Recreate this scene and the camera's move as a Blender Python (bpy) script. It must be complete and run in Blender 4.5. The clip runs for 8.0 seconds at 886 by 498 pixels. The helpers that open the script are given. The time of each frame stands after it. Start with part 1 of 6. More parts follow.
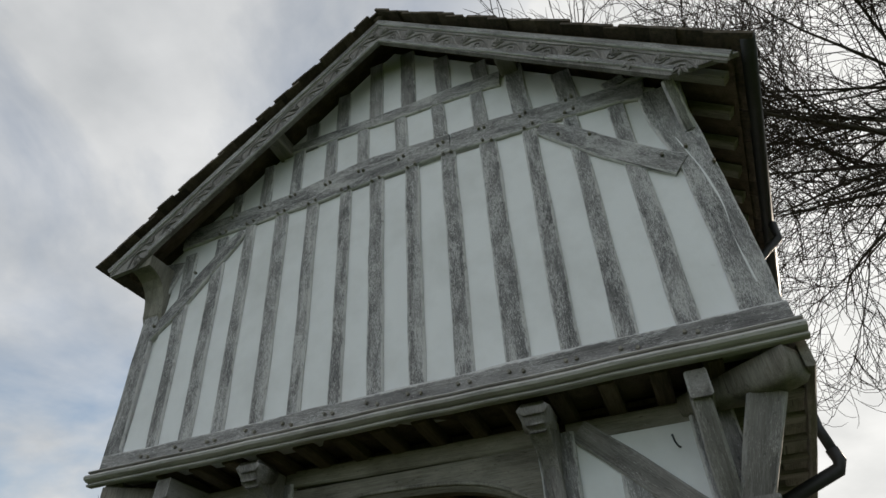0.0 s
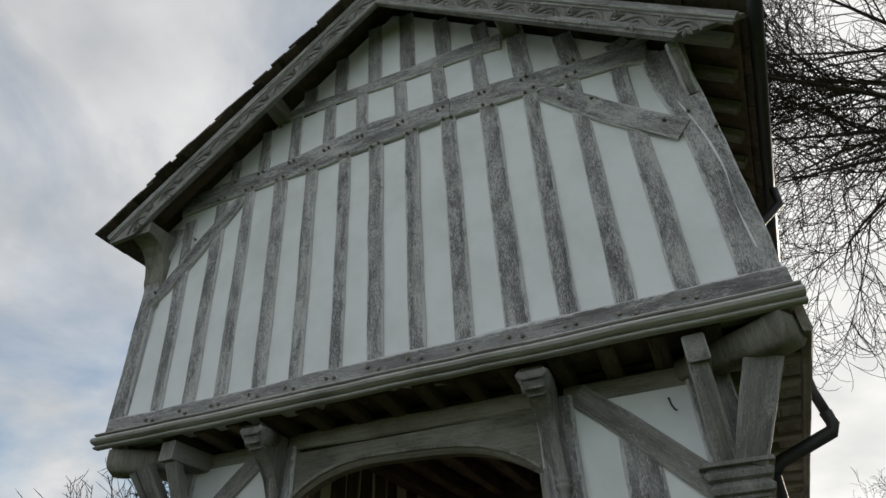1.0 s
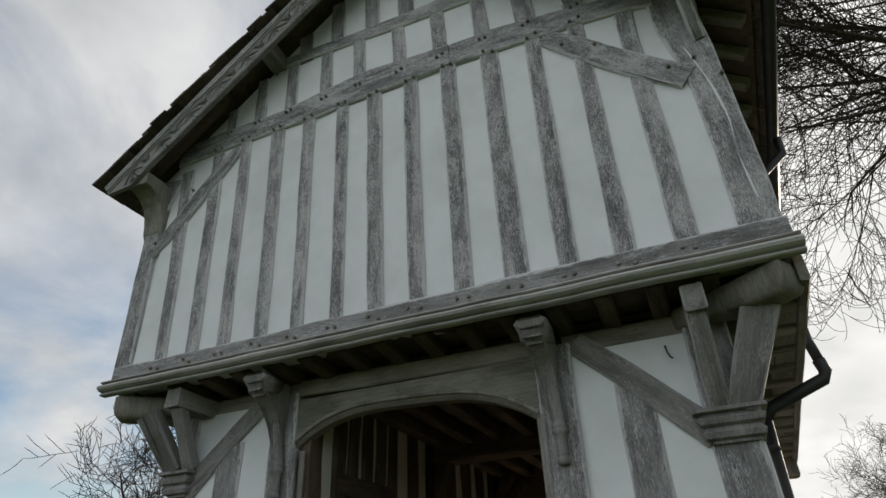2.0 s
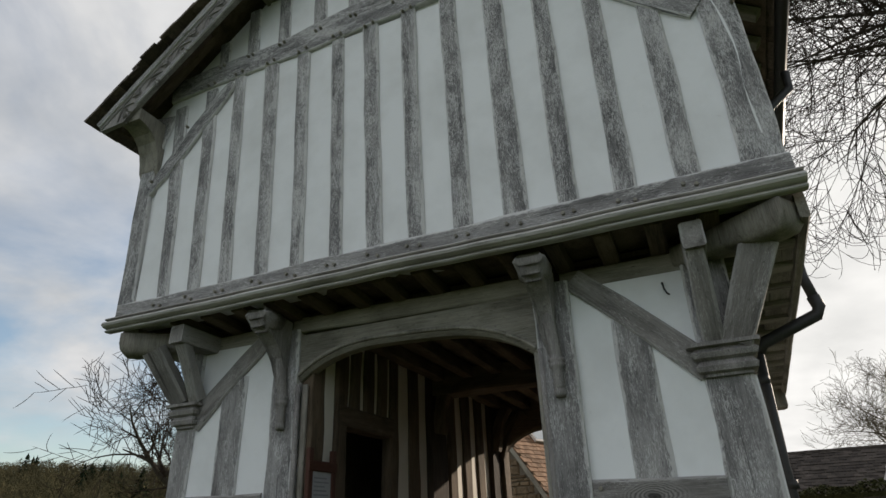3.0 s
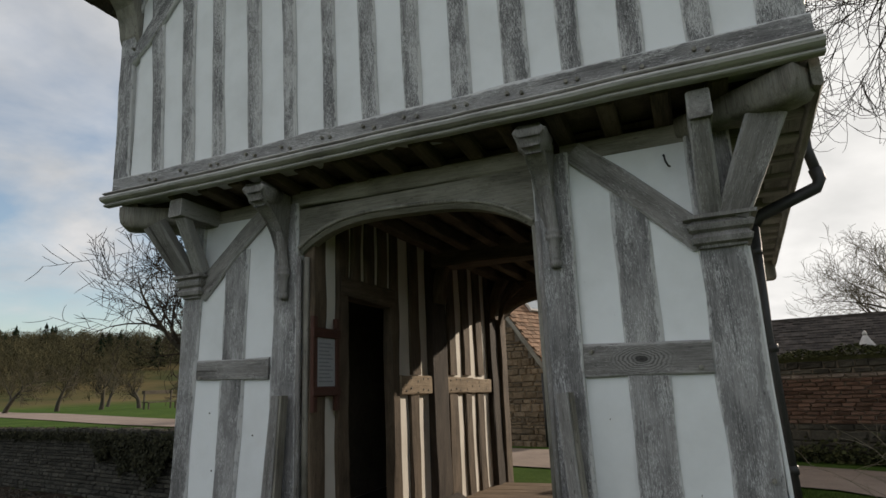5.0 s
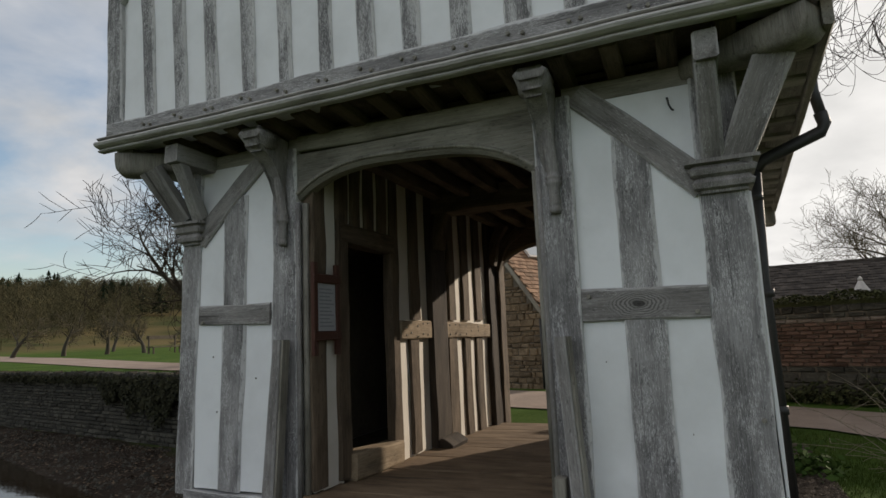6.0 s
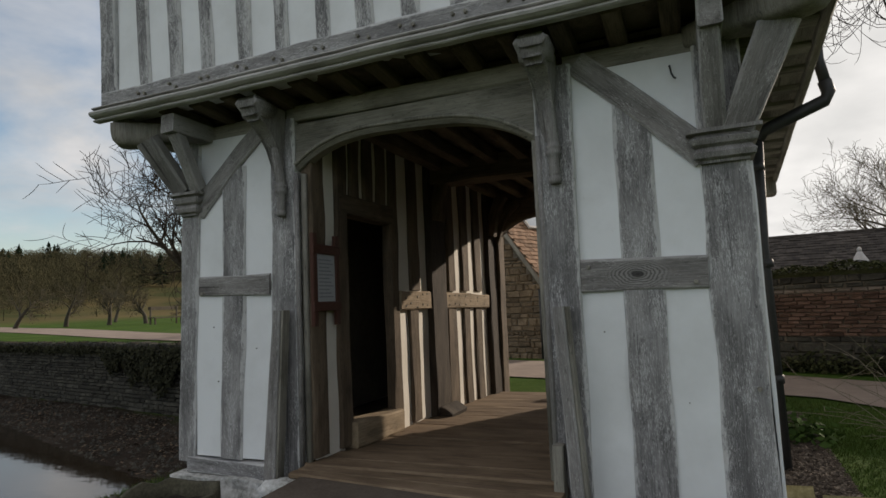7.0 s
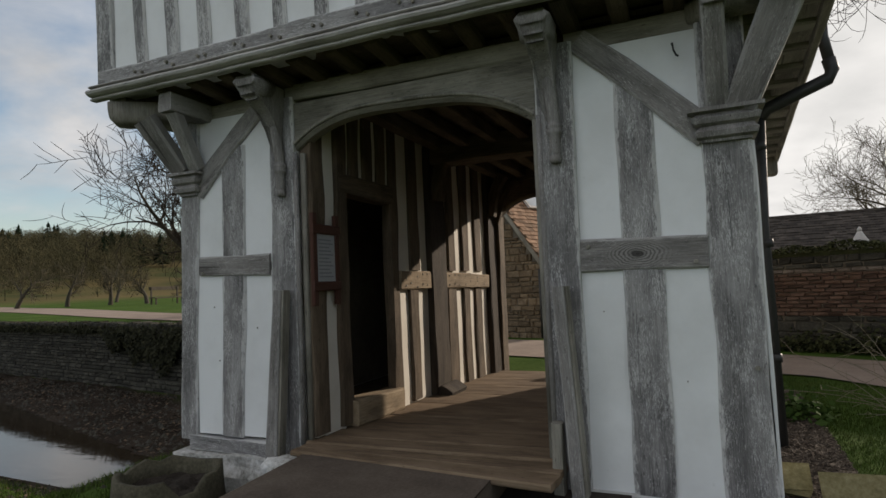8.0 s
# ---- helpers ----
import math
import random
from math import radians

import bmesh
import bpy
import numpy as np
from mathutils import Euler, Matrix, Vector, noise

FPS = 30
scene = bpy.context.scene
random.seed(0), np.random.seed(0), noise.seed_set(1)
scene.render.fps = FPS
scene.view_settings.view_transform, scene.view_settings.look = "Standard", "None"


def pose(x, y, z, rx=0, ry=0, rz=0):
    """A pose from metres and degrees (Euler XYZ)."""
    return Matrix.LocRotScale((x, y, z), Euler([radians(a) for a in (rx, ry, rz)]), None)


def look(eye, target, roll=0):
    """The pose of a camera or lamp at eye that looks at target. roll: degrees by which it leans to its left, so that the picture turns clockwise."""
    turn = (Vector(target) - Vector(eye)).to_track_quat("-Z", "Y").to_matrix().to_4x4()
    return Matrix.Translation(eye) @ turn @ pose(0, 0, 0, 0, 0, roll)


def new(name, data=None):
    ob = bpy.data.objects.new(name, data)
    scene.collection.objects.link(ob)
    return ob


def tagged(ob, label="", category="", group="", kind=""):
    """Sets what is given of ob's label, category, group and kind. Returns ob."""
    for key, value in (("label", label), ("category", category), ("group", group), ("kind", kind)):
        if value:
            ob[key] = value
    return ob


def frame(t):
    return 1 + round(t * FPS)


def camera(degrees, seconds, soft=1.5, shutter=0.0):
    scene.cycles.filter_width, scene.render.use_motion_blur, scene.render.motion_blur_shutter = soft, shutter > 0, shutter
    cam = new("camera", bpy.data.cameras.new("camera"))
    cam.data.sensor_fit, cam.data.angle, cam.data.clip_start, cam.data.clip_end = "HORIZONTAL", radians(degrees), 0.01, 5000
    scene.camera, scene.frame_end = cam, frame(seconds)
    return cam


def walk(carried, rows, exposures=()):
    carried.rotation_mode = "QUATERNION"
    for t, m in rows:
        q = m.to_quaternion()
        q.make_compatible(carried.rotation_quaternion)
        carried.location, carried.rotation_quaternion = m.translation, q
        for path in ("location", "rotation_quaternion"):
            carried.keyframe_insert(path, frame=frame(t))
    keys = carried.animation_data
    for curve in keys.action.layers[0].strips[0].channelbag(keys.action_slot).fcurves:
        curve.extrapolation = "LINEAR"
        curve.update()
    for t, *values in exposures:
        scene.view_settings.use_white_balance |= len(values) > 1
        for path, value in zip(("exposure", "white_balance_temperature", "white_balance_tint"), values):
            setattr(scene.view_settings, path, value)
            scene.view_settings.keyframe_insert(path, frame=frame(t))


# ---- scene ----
# camera and walk: a slow tilt down from the gable to the gate passage, creeping forward
cam = camera(73.56, 8.0)
PATH = [
    (0.0, 0.024, -4.391, 1.257, 128.912, 2.043, 23.363), (0.5, 0.021, -4.386, 1.255, 127.666, 2.079, 23.382),
    (1.0, 0.022, -4.382, 1.255, 125.716, 2.088, 23.389), (1.5, 0.020, -4.373, 1.251, 123.619, 2.095, 23.393),
    (3.0, 0.011, -4.354, 1.245, 115.188, 2.241, 23.325), (3.5, 0.010, -4.341, 1.241, 112.156, 2.266, 23.327),
    (4.0, 0.010, -4.333, 1.239, 108.944, 2.285, 23.321), (4.5, 0.007, -4.326, 1.237, 106.152, 2.325, 23.296),
    (6.0, 0.000, -4.312, 1.229, 98.080, 2.465, 23.207), (6.5, -0.001, -4.306, 1.227, 96.609, 2.501, 23.193),
    (7.0, 0.001, -4.302, 1.227, 95.283, 2.514, 23.191), (7.5, 0.000, -4.300, 1.226, 94.201, 2.519, 23.190),
    (8.0, 0.000, -4.299, 1.225, 93.361, 2.539, 23.188)]
walk(cam, [(t, pose(x, y, z, a, b, c)) for t, x, y, z, a, b, c in PATH],
     exposures=[(0.0, 0.47, 6660, 10), (3.0, 0.47, 6720, 11), (5.0, 0.44, 6740, 11.5), (8.0, 0.36, 6760, 12)])

# ---- light ----
SUN_AZ, SUN_EL = radians(25), radians(17.5)   # azimuth from +y towards +x
SUN_DIR = Vector((math.sin(SUN_AZ) * math.cos(SUN_EL), math.cos(SUN_AZ) * math.cos(SUN_EL), math.sin(SUN_EL)))
world = bpy.data.worlds.new("sky")
scene.world = world
world.use_nodes = True


def build_sky(tree):
    n, l = tree.nodes, tree.links
    n.clear()
    out, bg = n.new("ShaderNodeOutputWorld"), n.new("ShaderNodeBackground")
    l.new(bg.outputs[0], out.inputs[0])
    sky = n.new("ShaderNodeTexSky")
    sky.sky_type, sky.sun_disc = "NISHITA", False
    sky.sun_elevation, sky.sun_rotation = SUN_EL, SUN_AZ
    sky.air_density, sky.dust_density = 1.0, 1.2
    tint = n.new("ShaderNodeVectorMath")
    tint.operation = "SCALE"
    tint.inputs["Scale"].default_value = 0.125
    l.new(sky.outputs[0], tint.inputs[0])
    co = n.new("ShaderNodeTexCoord")
    sep = n.new("ShaderNodeSeparateXYZ")
    l.new(co.outputs["Generated"], sep.inputs[0])
    den = n.new("ShaderNodeMath")
    den.operation = "ADD"
    den.inputs[1].default_value = 0.28
    absz = n.new("ShaderNodeMath")
    absz.operation = "ABSOLUTE"
    l.new(sep.outputs[2], absz.inputs[0])
    l.new(absz.outputs[0], den.inputs[0])
    flat = n.new("ShaderNodeCombineXYZ")
    for i in (0, 1):
        d = n.new("ShaderNodeMath")
        d.operation = "DIVIDE"
        l.new(sep.outputs[i], d.inputs[0])
        l.new(den.outputs[0], d.inputs[1])
        l.new(d.outputs[0], flat.inputs[i])
    big, small = n.new("ShaderNodeTexNoise"), n.new("ShaderNodeTexNoise")
    big.inputs["Scale"].default_value, big.inputs["Detail"].default_value, big.inputs["Roughness"].default_value = 1.5, 7, 0.55
    big.inputs["Distortion"].default_value = 0.35
    small.inputs["Scale"].default_value, small.inputs["Detail"].default_value = 4.0, 6
    l.new(flat.outputs[0], big.inputs["Vector"])
    l.new(flat.outputs[0], small.inputs["Vector"])
    cover = n.new("ShaderNodeValToRGB")
    cover.color_ramp.elements[0].position, cover.color_ramp.elements[1].position = 0.42, 0.64
    cover.color_ramp.elements[0].color = (0.03, 0.03, 0.03, 1)
    high = n.new("ShaderNodeMath")
    high.operation = "MULTIPLY_ADD"
    high.inputs[1].default_value, high.inputs[2].default_value = 0.20, -0.085
    l.new(absz.outputs[0], high.inputs[0])
    amount = n.new("ShaderNodeMath")
    amount.operation = "ADD"
    l.new(big.outputs[0], amount.inputs[0])
    l.new(high.outputs[0], amount.inputs[1])
    l.new(amount.outputs[0], cover.inputs[0])
    shade = n.new("ShaderNodeValToRGB")
    shade.color_ramp.elements[0].position, shade.color_ramp.elements[1].position = 0.3, 0.7
    shade.color_ramp.elements[0].color, shade.color_ramp.elements[1].color = (0.36, 0.38, 0.40, 1), (0.54, 0.555, 0.57, 1)
    l.new(small.outputs[0], shade.inputs[0])
    # cloud thin towards the sun lets more light through
    dot = n.new("ShaderNodeVectorMath")
    dot.operation = "DOT_PRODUCT"
    dot.inputs[1].default_value = SUN_DIR
    l.new(co.outputs["Generated"], dot.inputs[0])
    ramp = n.new("ShaderNodeMapRange")
    ramp.interpolation_type = "SMOOTHSTEP"
    for k, v in (("From Min", 0.30), ("From Max", 1.0), ("To Min", 0.0), ("To Max", 1.0)):
        ramp.inputs[k].default_value = v
    l.new(dot.outputs["Value"], ramp.inputs["Value"])
    bright = n.new("ShaderNodeMixRGB")
    bright.blend_type = "ADD"
    bright.inputs[2].default_value = (0.21, 0.20, 0.178, 1)
    l.new(ramp.outputs[0], bright.inputs[0])
    l.new(shade.outputs[0], bright.inputs[1])
    # cloud opposite the low sun is lit full on
    anti = n.new("ShaderNodeMapRange")
    anti.interpolation_type = "SMOOTHSTEP"
    for k, v in (("From Min", 0.15), ("From Max", -0.9), ("To Min", 0.0), ("To Max", 1.0)):
        anti.inputs[k].default_value = v
    l.new(dot.outputs["Value"], anti.inputs["Value"])
    full = n.new("ShaderNodeMixRGB")
    full.blend_type = "ADD"
    full.inputs[2].default_value = (1.02, 0.95, 0.87, 1)
    l.new(anti.outputs[0], full.inputs[0])
    l.new(bright.outputs[0], full.inputs[1])
    bright = full
    thick = n.new("ShaderNodeMath")
    thick.operation = "MAXIMUM"
    l.new(cover.outputs[0], thick.inputs[0])
    veil = n.new("ShaderNodeMath")
    veil.operation = "MULTIPLY"
    veil.inputs[1].default_value = 1.6
    veil.use_clamp = True
    l.new(ramp.outputs[0], veil.inputs[0])
    l.new(veil.outputs[0], thick.inputs[1])
    mix = n.new("ShaderNodeMixRGB")
    l.new(thick.outputs[0], mix.inputs[0])
    l.new(tint.outputs[0], mix.inputs[1])
    l.new(bright.outputs[0], mix.inputs[2])
    l.new(mix.outputs[0], bg.inputs[0])
    bg.inputs[1].default_value = 1.0


build_sky(world.node_tree)
sun = new("sun", bpy.data.lights.new("sun", "SUN"))
sun.data.energy, sun.data.angle, sun.data.color = 3.3, radians(0.8), (1.0, 0.88, 0.73)
sun.matrix_basis = look(SUN_DIR * 50, (0, 0, 0))


# ---- materials ----
def material(name, rough=0.8, metal=0.0, spec=0.3):
    m = bpy.data.materials.new(name)
    m.use_nodes = True
    b = m.node_tree.nodes["Principled BSDF"]
    b.inputs["Roughness"].default_value, b.inputs["Metallic"].default_value = rough, metal
    b.inputs["Specular IOR Level"].default_value = spec
    return m, m.node_tree.nodes, m.node_tree.links, b


def coords(n, l, scale=(1, 1, 1), shuffle=True, space="Object"):
    """Texture space at true size, shifted for each object by its own random number."""
    co, mp = n.new("ShaderNodeTexCoord"), n.new("ShaderNodeMapping")
    mp.inputs["Scale"].default_value = scale
    l.new(co.outputs[space], mp.inputs["Vector"])
    if shuffle:
        info, mul = n.new("ShaderNodeObjectInfo"), n.new("ShaderNodeMath")
        mul.operation, mul.inputs[1].default_value = "MULTIPLY", 53.0
        l.new(info.outputs["Random"], mul.inputs[0])
        l.new(mul.outputs[0], mp.inputs["Location"])
    return mp.outputs[0]


def noise_node(n, l, vec, scale, detail=5, rough=0.6, distort=0.0):
    t = n.new("ShaderNodeTexNoise")
    t.inputs["Scale"].default_value, t.inputs["Detail"].default_value = scale, detail
    t.inputs["Roughness"].default_value, t.inputs["Distortion"].default_value = rough, distort
    l.new(vec, t.inputs["Vector"])
    return t.outputs[0]


def ramp_node(n, l, fac, stops):
    r = n.new("ShaderNodeValToRGB")
    e = r.color_ramp.elements
    while len(e) < len(stops):
        e.new(0.5)
    for k, (p, c) in zip(e, stops):
        k.position, k.color = p, (*c, 1) if len(c) == 3 else c
    l.new(fac, r.inputs[0])
    return r.outputs[0]


def mix_node(n, l, fac, a, b, blend="MIX"):
    m = n.new("ShaderNodeMixRGB")
    m.blend_type = blend
    for s, v in ((0, fac), (1, a), (2, b)):
        if isinstance(v, (int, float)):
            m.inputs[s].default_value = v
        elif isinstance(v, tuple):
            m.inputs[s].default_value = (*v, 1)
        else:
            l.new(v, m.inputs[s])
    return m.outputs[0]


def bump_node(n, l, height, bsdf, strength=0.4, dist=0.01):
    b = n.new("ShaderNodeBump")
    b.inputs["Strength"].default_value, b.inputs["Distance"].default_value = strength, dist
    l.new(height, b.inputs["Height"])
    l.new(b.outputs[0], bsdf.inputs["Normal"])


def oak(name, dark, mid, pale, wash, wash_from, bump=0.6, lapped=0.0, knot=None):
    """Sawn oak: fine fibres along local z, long checks, darker and paler stretches, and scratchy remains of limewash in patches."""
    m, n, l, b = material(name, 0.85, 0, 0.2)
    grain = noise_node(n, l, coords(n, l, (70, 70, 1.5)), 1.0, 7, 0.68, 0.9)
    fine = noise_node(n, l, coords(n, l, (240, 240, 9)), 1.0, 4, 0.7, 0.4)
    broad = noise_node(n, l, coords(n, l, (5, 5, 1.6)), 1.0, 5, 0.6, 0.4)
    fleck = noise_node(n, l, coords(n, l, (210, 210, 32)), 1.0, 6, 0.8, 0.8)
    patch = noise_node(n, l, coords(n, l, (9, 9, 2.6)), 1.0, 5, 0.65, 0.5)
    check = noise_node(n, l, coords(n, l, (34, 34, 0.5)), 1.0, 3, 0.5, 0.5)
    col = ramp_node(n, l, mix_node(n, l, 0.5, grain, fine), [(0.39, dark), (0.5, mid), (0.61, pale)])
    col = mix_node(n, l, 0.5, col, ramp_node(n, l, broad, [(0.37, tuple(c * 0.8 for c in dark)), (0.5, mid), (0.64, pale)]))
    m1 = n.new("ShaderNodeMath")
    m1.operation = "MULTIPLY_ADD"
    l.new(patch, m1.inputs[0])
    m1.inputs[1].default_value = 0.42
    l.new(fleck, m1.inputs[2])
    worn = ramp_node(n, l, m1.outputs[0], [(wash_from - 0.17, (0, 0, 0)), (wash_from - 0.08, (0.75, 0.75, 0.75))])
    col = mix_node(n, l, worn, col, wash)
    # limewash lapped over the arrises
    at, ab, lap = n.new("ShaderNodeAttribute"), n.new("ShaderNodeMath"), n.new("ShaderNodeMath")
    at.attribute_name = "across"
    ab.operation = "ABSOLUTE"
    l.new(at.outputs["Fac"], ab.inputs[0])
    lap.operation = "MULTIPLY_ADD"
    rag = noise_node(n, l, coords(n, l, (26, 26, 9)), 1.0, 7, 0.75)
    l.new(rag, lap.inputs[0])
    lap.inputs[1].default_value = 0.34
    half = n.new("ShaderNodeMath")
    half.operation, half.inputs[1].default_value = "MULTIPLY", 0.5
    l.new(ab.outputs[0], half.inputs[0])
    l.new(half.outputs[0], lap.inputs[2])
    col = mix_node(n, l, ramp_node(n, l, lap.outputs[0], [(0.605, (0, 0, 0)), (0.65, (lapped, lapped, lapped))]), col, wash)
    pit = noise_node(n, l, coords(n, l, (55, 55, 16)), 1.0, 3, 0.6)
    col = mix_node(n, l, ramp_node(n, l, pit, [(0.64, (0, 0, 0)), (0.70, (0.6, 0.6, 0.6))]), col, tuple(c * 0.5 for c in dark))
    col = mix_node(n, l, ramp_node(n, l, check, [(0.27, (0.75, 0.75, 0.75)), (0.31, (0, 0, 0))]), col, tuple(c * 0.45 for c in dark))
    if knot is not None:
        # rings of grain round one knot
        tc, off, ln, ring, wav = (n.new("ShaderNode" + q) for q in ("TexCoord", "Mapping", "VectorMath", "Math", "Math"))
        off.inputs["Location"].default_value = (-knot[0], 0, -knot[1] * 0.5)
        off.inputs["Scale"].default_value = (1, 0, 0.5)
        l.new(tc.outputs["Object"], off.inputs["Vector"])
        ln.operation = "LENGTH"
        l.new(off.outputs[0], ln.inputs[0])
        ring.operation = "MULTIPLY_ADD"
        l.new(broad, ring.inputs[0])
        ring.inputs[1].default_value = 0.085
        l.new(ln.outputs["Value"], ring.inputs[2])
        wav.operation = "PINGPONG"
        wav.inputs[1].default_value = 0.0065
        l.new(ring.outputs[0], wav.inputs[0])
        near = ramp_node(n, l, ring.outputs[0], [(0.11, (0.8, 0.8, 0.8)), (0.16, (0, 0, 0))])
        rings = ramp_node(n, l, wav.outputs[0], [(0.0012, tuple(c * 0.6 for c in dark)), (0.0055, pale)])
        col = mix_node(n, l, near, col, rings)
        col = mix_node(n, l, ramp_node(n, l, ring.outputs[0], [(0.062, (0.85, 0.85, 0.85)), (0.078, (0, 0, 0))]), col, tuple(c * 0.35 for c in dark))
    l.new(col, b.inputs["Base Color"])
    bump_node(n, l, mix_node(n, l, 0.4, grain, check), b, bump, 0.015)
    return m


OAK = oak("weathered_oak", (0.095, 0.086, 0.080), (0.195, 0.182, 0.172), (0.31, 0.295, 0.28), (0.48, 0.465, 0.45), 0.93, lapped=0.4)
OAK_KNOTTED = oak("knotted_oak", (0.085, 0.078, 0.073), (0.18, 0.168, 0.16), (0.31, 0.295, 0.28), (0.48, 0.465, 0.45), 0.93, lapped=0.4, knot=(0.0, 0.40))
OAK_WASHED = oak("limewashed_oak", (0.085, 0.080, 0.080), (0.19, 0.182, 0.180), (0.34, 0.328, 0.322), (0.58, 0.57, 0.56), 0.91, lapped=0.75)
OAK_SCRATCHED = oak("scratched_limewashed_oak", (0.058, 0.056, 0.058), (0.145, 0.140, 0.141), (0.33, 0.32, 0.315), (0.60, 0.59, 0.58), 0.858, lapped=0.75)
OAK_ROLL = oak("smooth_oak", (0.22, 0.207, 0.195), (0.40, 0.38, 0.362), (0.52, 0.50, 0.48), (0.55, 0.53, 0.51), 1.0, 0.25)
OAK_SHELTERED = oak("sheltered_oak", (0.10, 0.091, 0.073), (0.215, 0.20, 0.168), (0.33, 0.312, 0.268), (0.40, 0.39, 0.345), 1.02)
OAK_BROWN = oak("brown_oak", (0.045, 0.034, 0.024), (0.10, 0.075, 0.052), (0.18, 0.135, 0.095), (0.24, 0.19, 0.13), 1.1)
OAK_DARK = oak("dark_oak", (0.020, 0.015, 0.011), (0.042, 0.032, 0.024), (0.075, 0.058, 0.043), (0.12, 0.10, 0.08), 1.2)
OAK_TAN = oak("tan_oak", (0.13, 0.097, 0.062), (0.25, 0.19, 0.125), (0.36, 0.285, 0.195), (0.44, 0.38, 0.28), 1.06)
OAK_DECK = oak("deck_oak", (0.09, 0.06, 0.037), (0.165, 0.116, 0.074), (0.25, 0.182, 0.122), (0.32, 0.26, 0.185), 1.10, 0.3)


def plaster(name, tone, stain, amount):
    m, n, l, b = material(name, 0.75, 0, 0.25)
    v = coords(n, l, (1, 1, 1))
    big, fine = noise_node(n, l, v, 1.6, 5, 0.6), noise_node(n, l, v, 60, 4, 0.6)
    speck = noise_node(n, l, v, 22, 2, 0.5)
    col = mix_node(n, l, ramp_node(n, l, big, [(0.42, (0, 0, 0)), (0.8, (amount,) * 3)]), tone, stain)
    col = mix_node(n, l, ramp_node(n, l, speck, [(0.75, (0, 0, 0)), (0.8, (0.35,) * 3)]), col, stain)
    l.new(col, b.inputs["Base Color"])
    hgt = mix_node(n, l, 0.3, big, fine)
    bump_node(n, l, hgt, b, 0.25, 0.01)
    return m


LIME = plaster("limewash_plaster", (0.725, 0.73, 0.735), (0.55, 0.55, 0.54), 0.8)
LIME_OLD = plaster("aged_plaster", (0.70, 0.665, 0.60), (0.48, 0.44, 0.37), 0.6)


def mottled(name, stops, scale, rough=0.9, bump=0.5, dist=0.02, fine=8.0, per_piece=0.0, spec=0.2, island=False, stretch=(1, 1, 1), each=False):
    """Two-scale mottle, with an even shift of tone from piece to piece."""
    m, n, l, b = material(name, rough, 0, spec)
    v = coords(n, l, stretch, shuffle=True)
    a, f = noise_node(n, l, v, scale, 6, 0.65), noise_node(n, l, v, scale * fine, 5, 0.65)
    fac = mix_node(n, l, 0.4, a, f)
    col = ramp_node(n, l, fac, stops)
    if per_piece:
        src = n.new("ShaderNodeNewGeometry").outputs["Random Per Island"] if island else n.new("ShaderNodeObjectInfo").outputs["Random"]
        if each:
            add = n.new("ShaderNodeMath")
            add.operation = "ADD"
            l.new(src, add.inputs[0])
            l.new(n.new("ShaderNodeObjectInfo").outputs["Random"], add.inputs[1])
            fr = n.new("ShaderNodeMath")
            fr.operation = "FRACT"
            l.new(add.outputs[0], fr.inputs[0])
            src = fr.outputs[0]
        col = mix_node(n, l, 1.0, col, ramp_node(n, l, src, [(0, (1 - per_piece,) * 3), (1, (1 + per_piece * 0.6,) * 3)]), "MULTIPLY")
    l.new(col, b.inputs["Base Color"])
    bump_node(n, l, fac, b, bump, dist)
    return m


TILE = mottled("clay_tile", [(0.3, (0.045, 0.04, 0.035)), (0.5, (0.10, 0.082, 0.065)), (0.62, (0.15, 0.12, 0.09)), (0.72, (0.12, 0.125, 0.06))], 4, 0.9, 0.6, per_piece=0.35)
TILE_STUFF = mottled("clay_tiles", [(0.3, (0.045, 0.04, 0.035)), (0.5, (0.10, 0.082, 0.065)), (0.62, (0.15, 0.12, 0.09)), (0.72, (0.12, 0.125, 0.06))], 4, 0.9, 0.6, per_piece=0.35, island=True)
TILE_WARM = mottled("warm_clay_tiles", [(0.3, (0.12, 0.07, 0.045)), (0.5, (0.27, 0.16, 0.10)), (0.7, (0.36, 0.25, 0.17))], 5, 0.9, 0.5, per_piece=0.4, island=True)
BARN_TILE = mottled("dark_barn_tiles", [(0.3, (0.035, 0.03, 0.027)), (0.55, (0.07, 0.058, 0.05)), (0.7, (0.12, 0.10, 0.085))], 2.0, 0.9, 0.5, per_piece=0.4, island=True)
STONE = mottled("sandstone", [(0.3, (0.07, 0.05, 0.032)), (0.5, (0.15, 0.11, 0.07)), (0.7, (0.25, 0.19, 0.13))], 3, 0.92, 0.8, 0.03, per_piece=0.4)
PLINTH = mottled("pale_stone", [(0.34, (0.16, 0.15, 0.13)), (0.48, (0.46, 0.45, 0.42)), (0.62, (0.68, 0.67, 0.65))], 3, 0.92, 0.9, 0.03)
PLINTH_OCHRE = mottled("ochre_stone", [(0.3, (0.10, 0.085, 0.04)), (0.5, (0.2, 0.17, 0.085)), (0.7, (0.3, 0.265, 0.15))], 4, 0.92, 0.8, 0.02, per_piece=0.2)
MORTAR = mottled("mortar", [(0.3, (0.085, 0.07, 0.055)), (0.7, (0.16, 0.14, 0.11))], 8, 0.95, 0.5)
BRICK_PIECE = mottled("red_brick_piece", [(0.3, (0.065, 0.045, 0.035)), (0.5, (0.115, 0.066, 0.047)), (0.7, (0.16, 0.11, 0.085))], 4, 0.9, 0.5, per_piece=0.4, island=True, each=True)
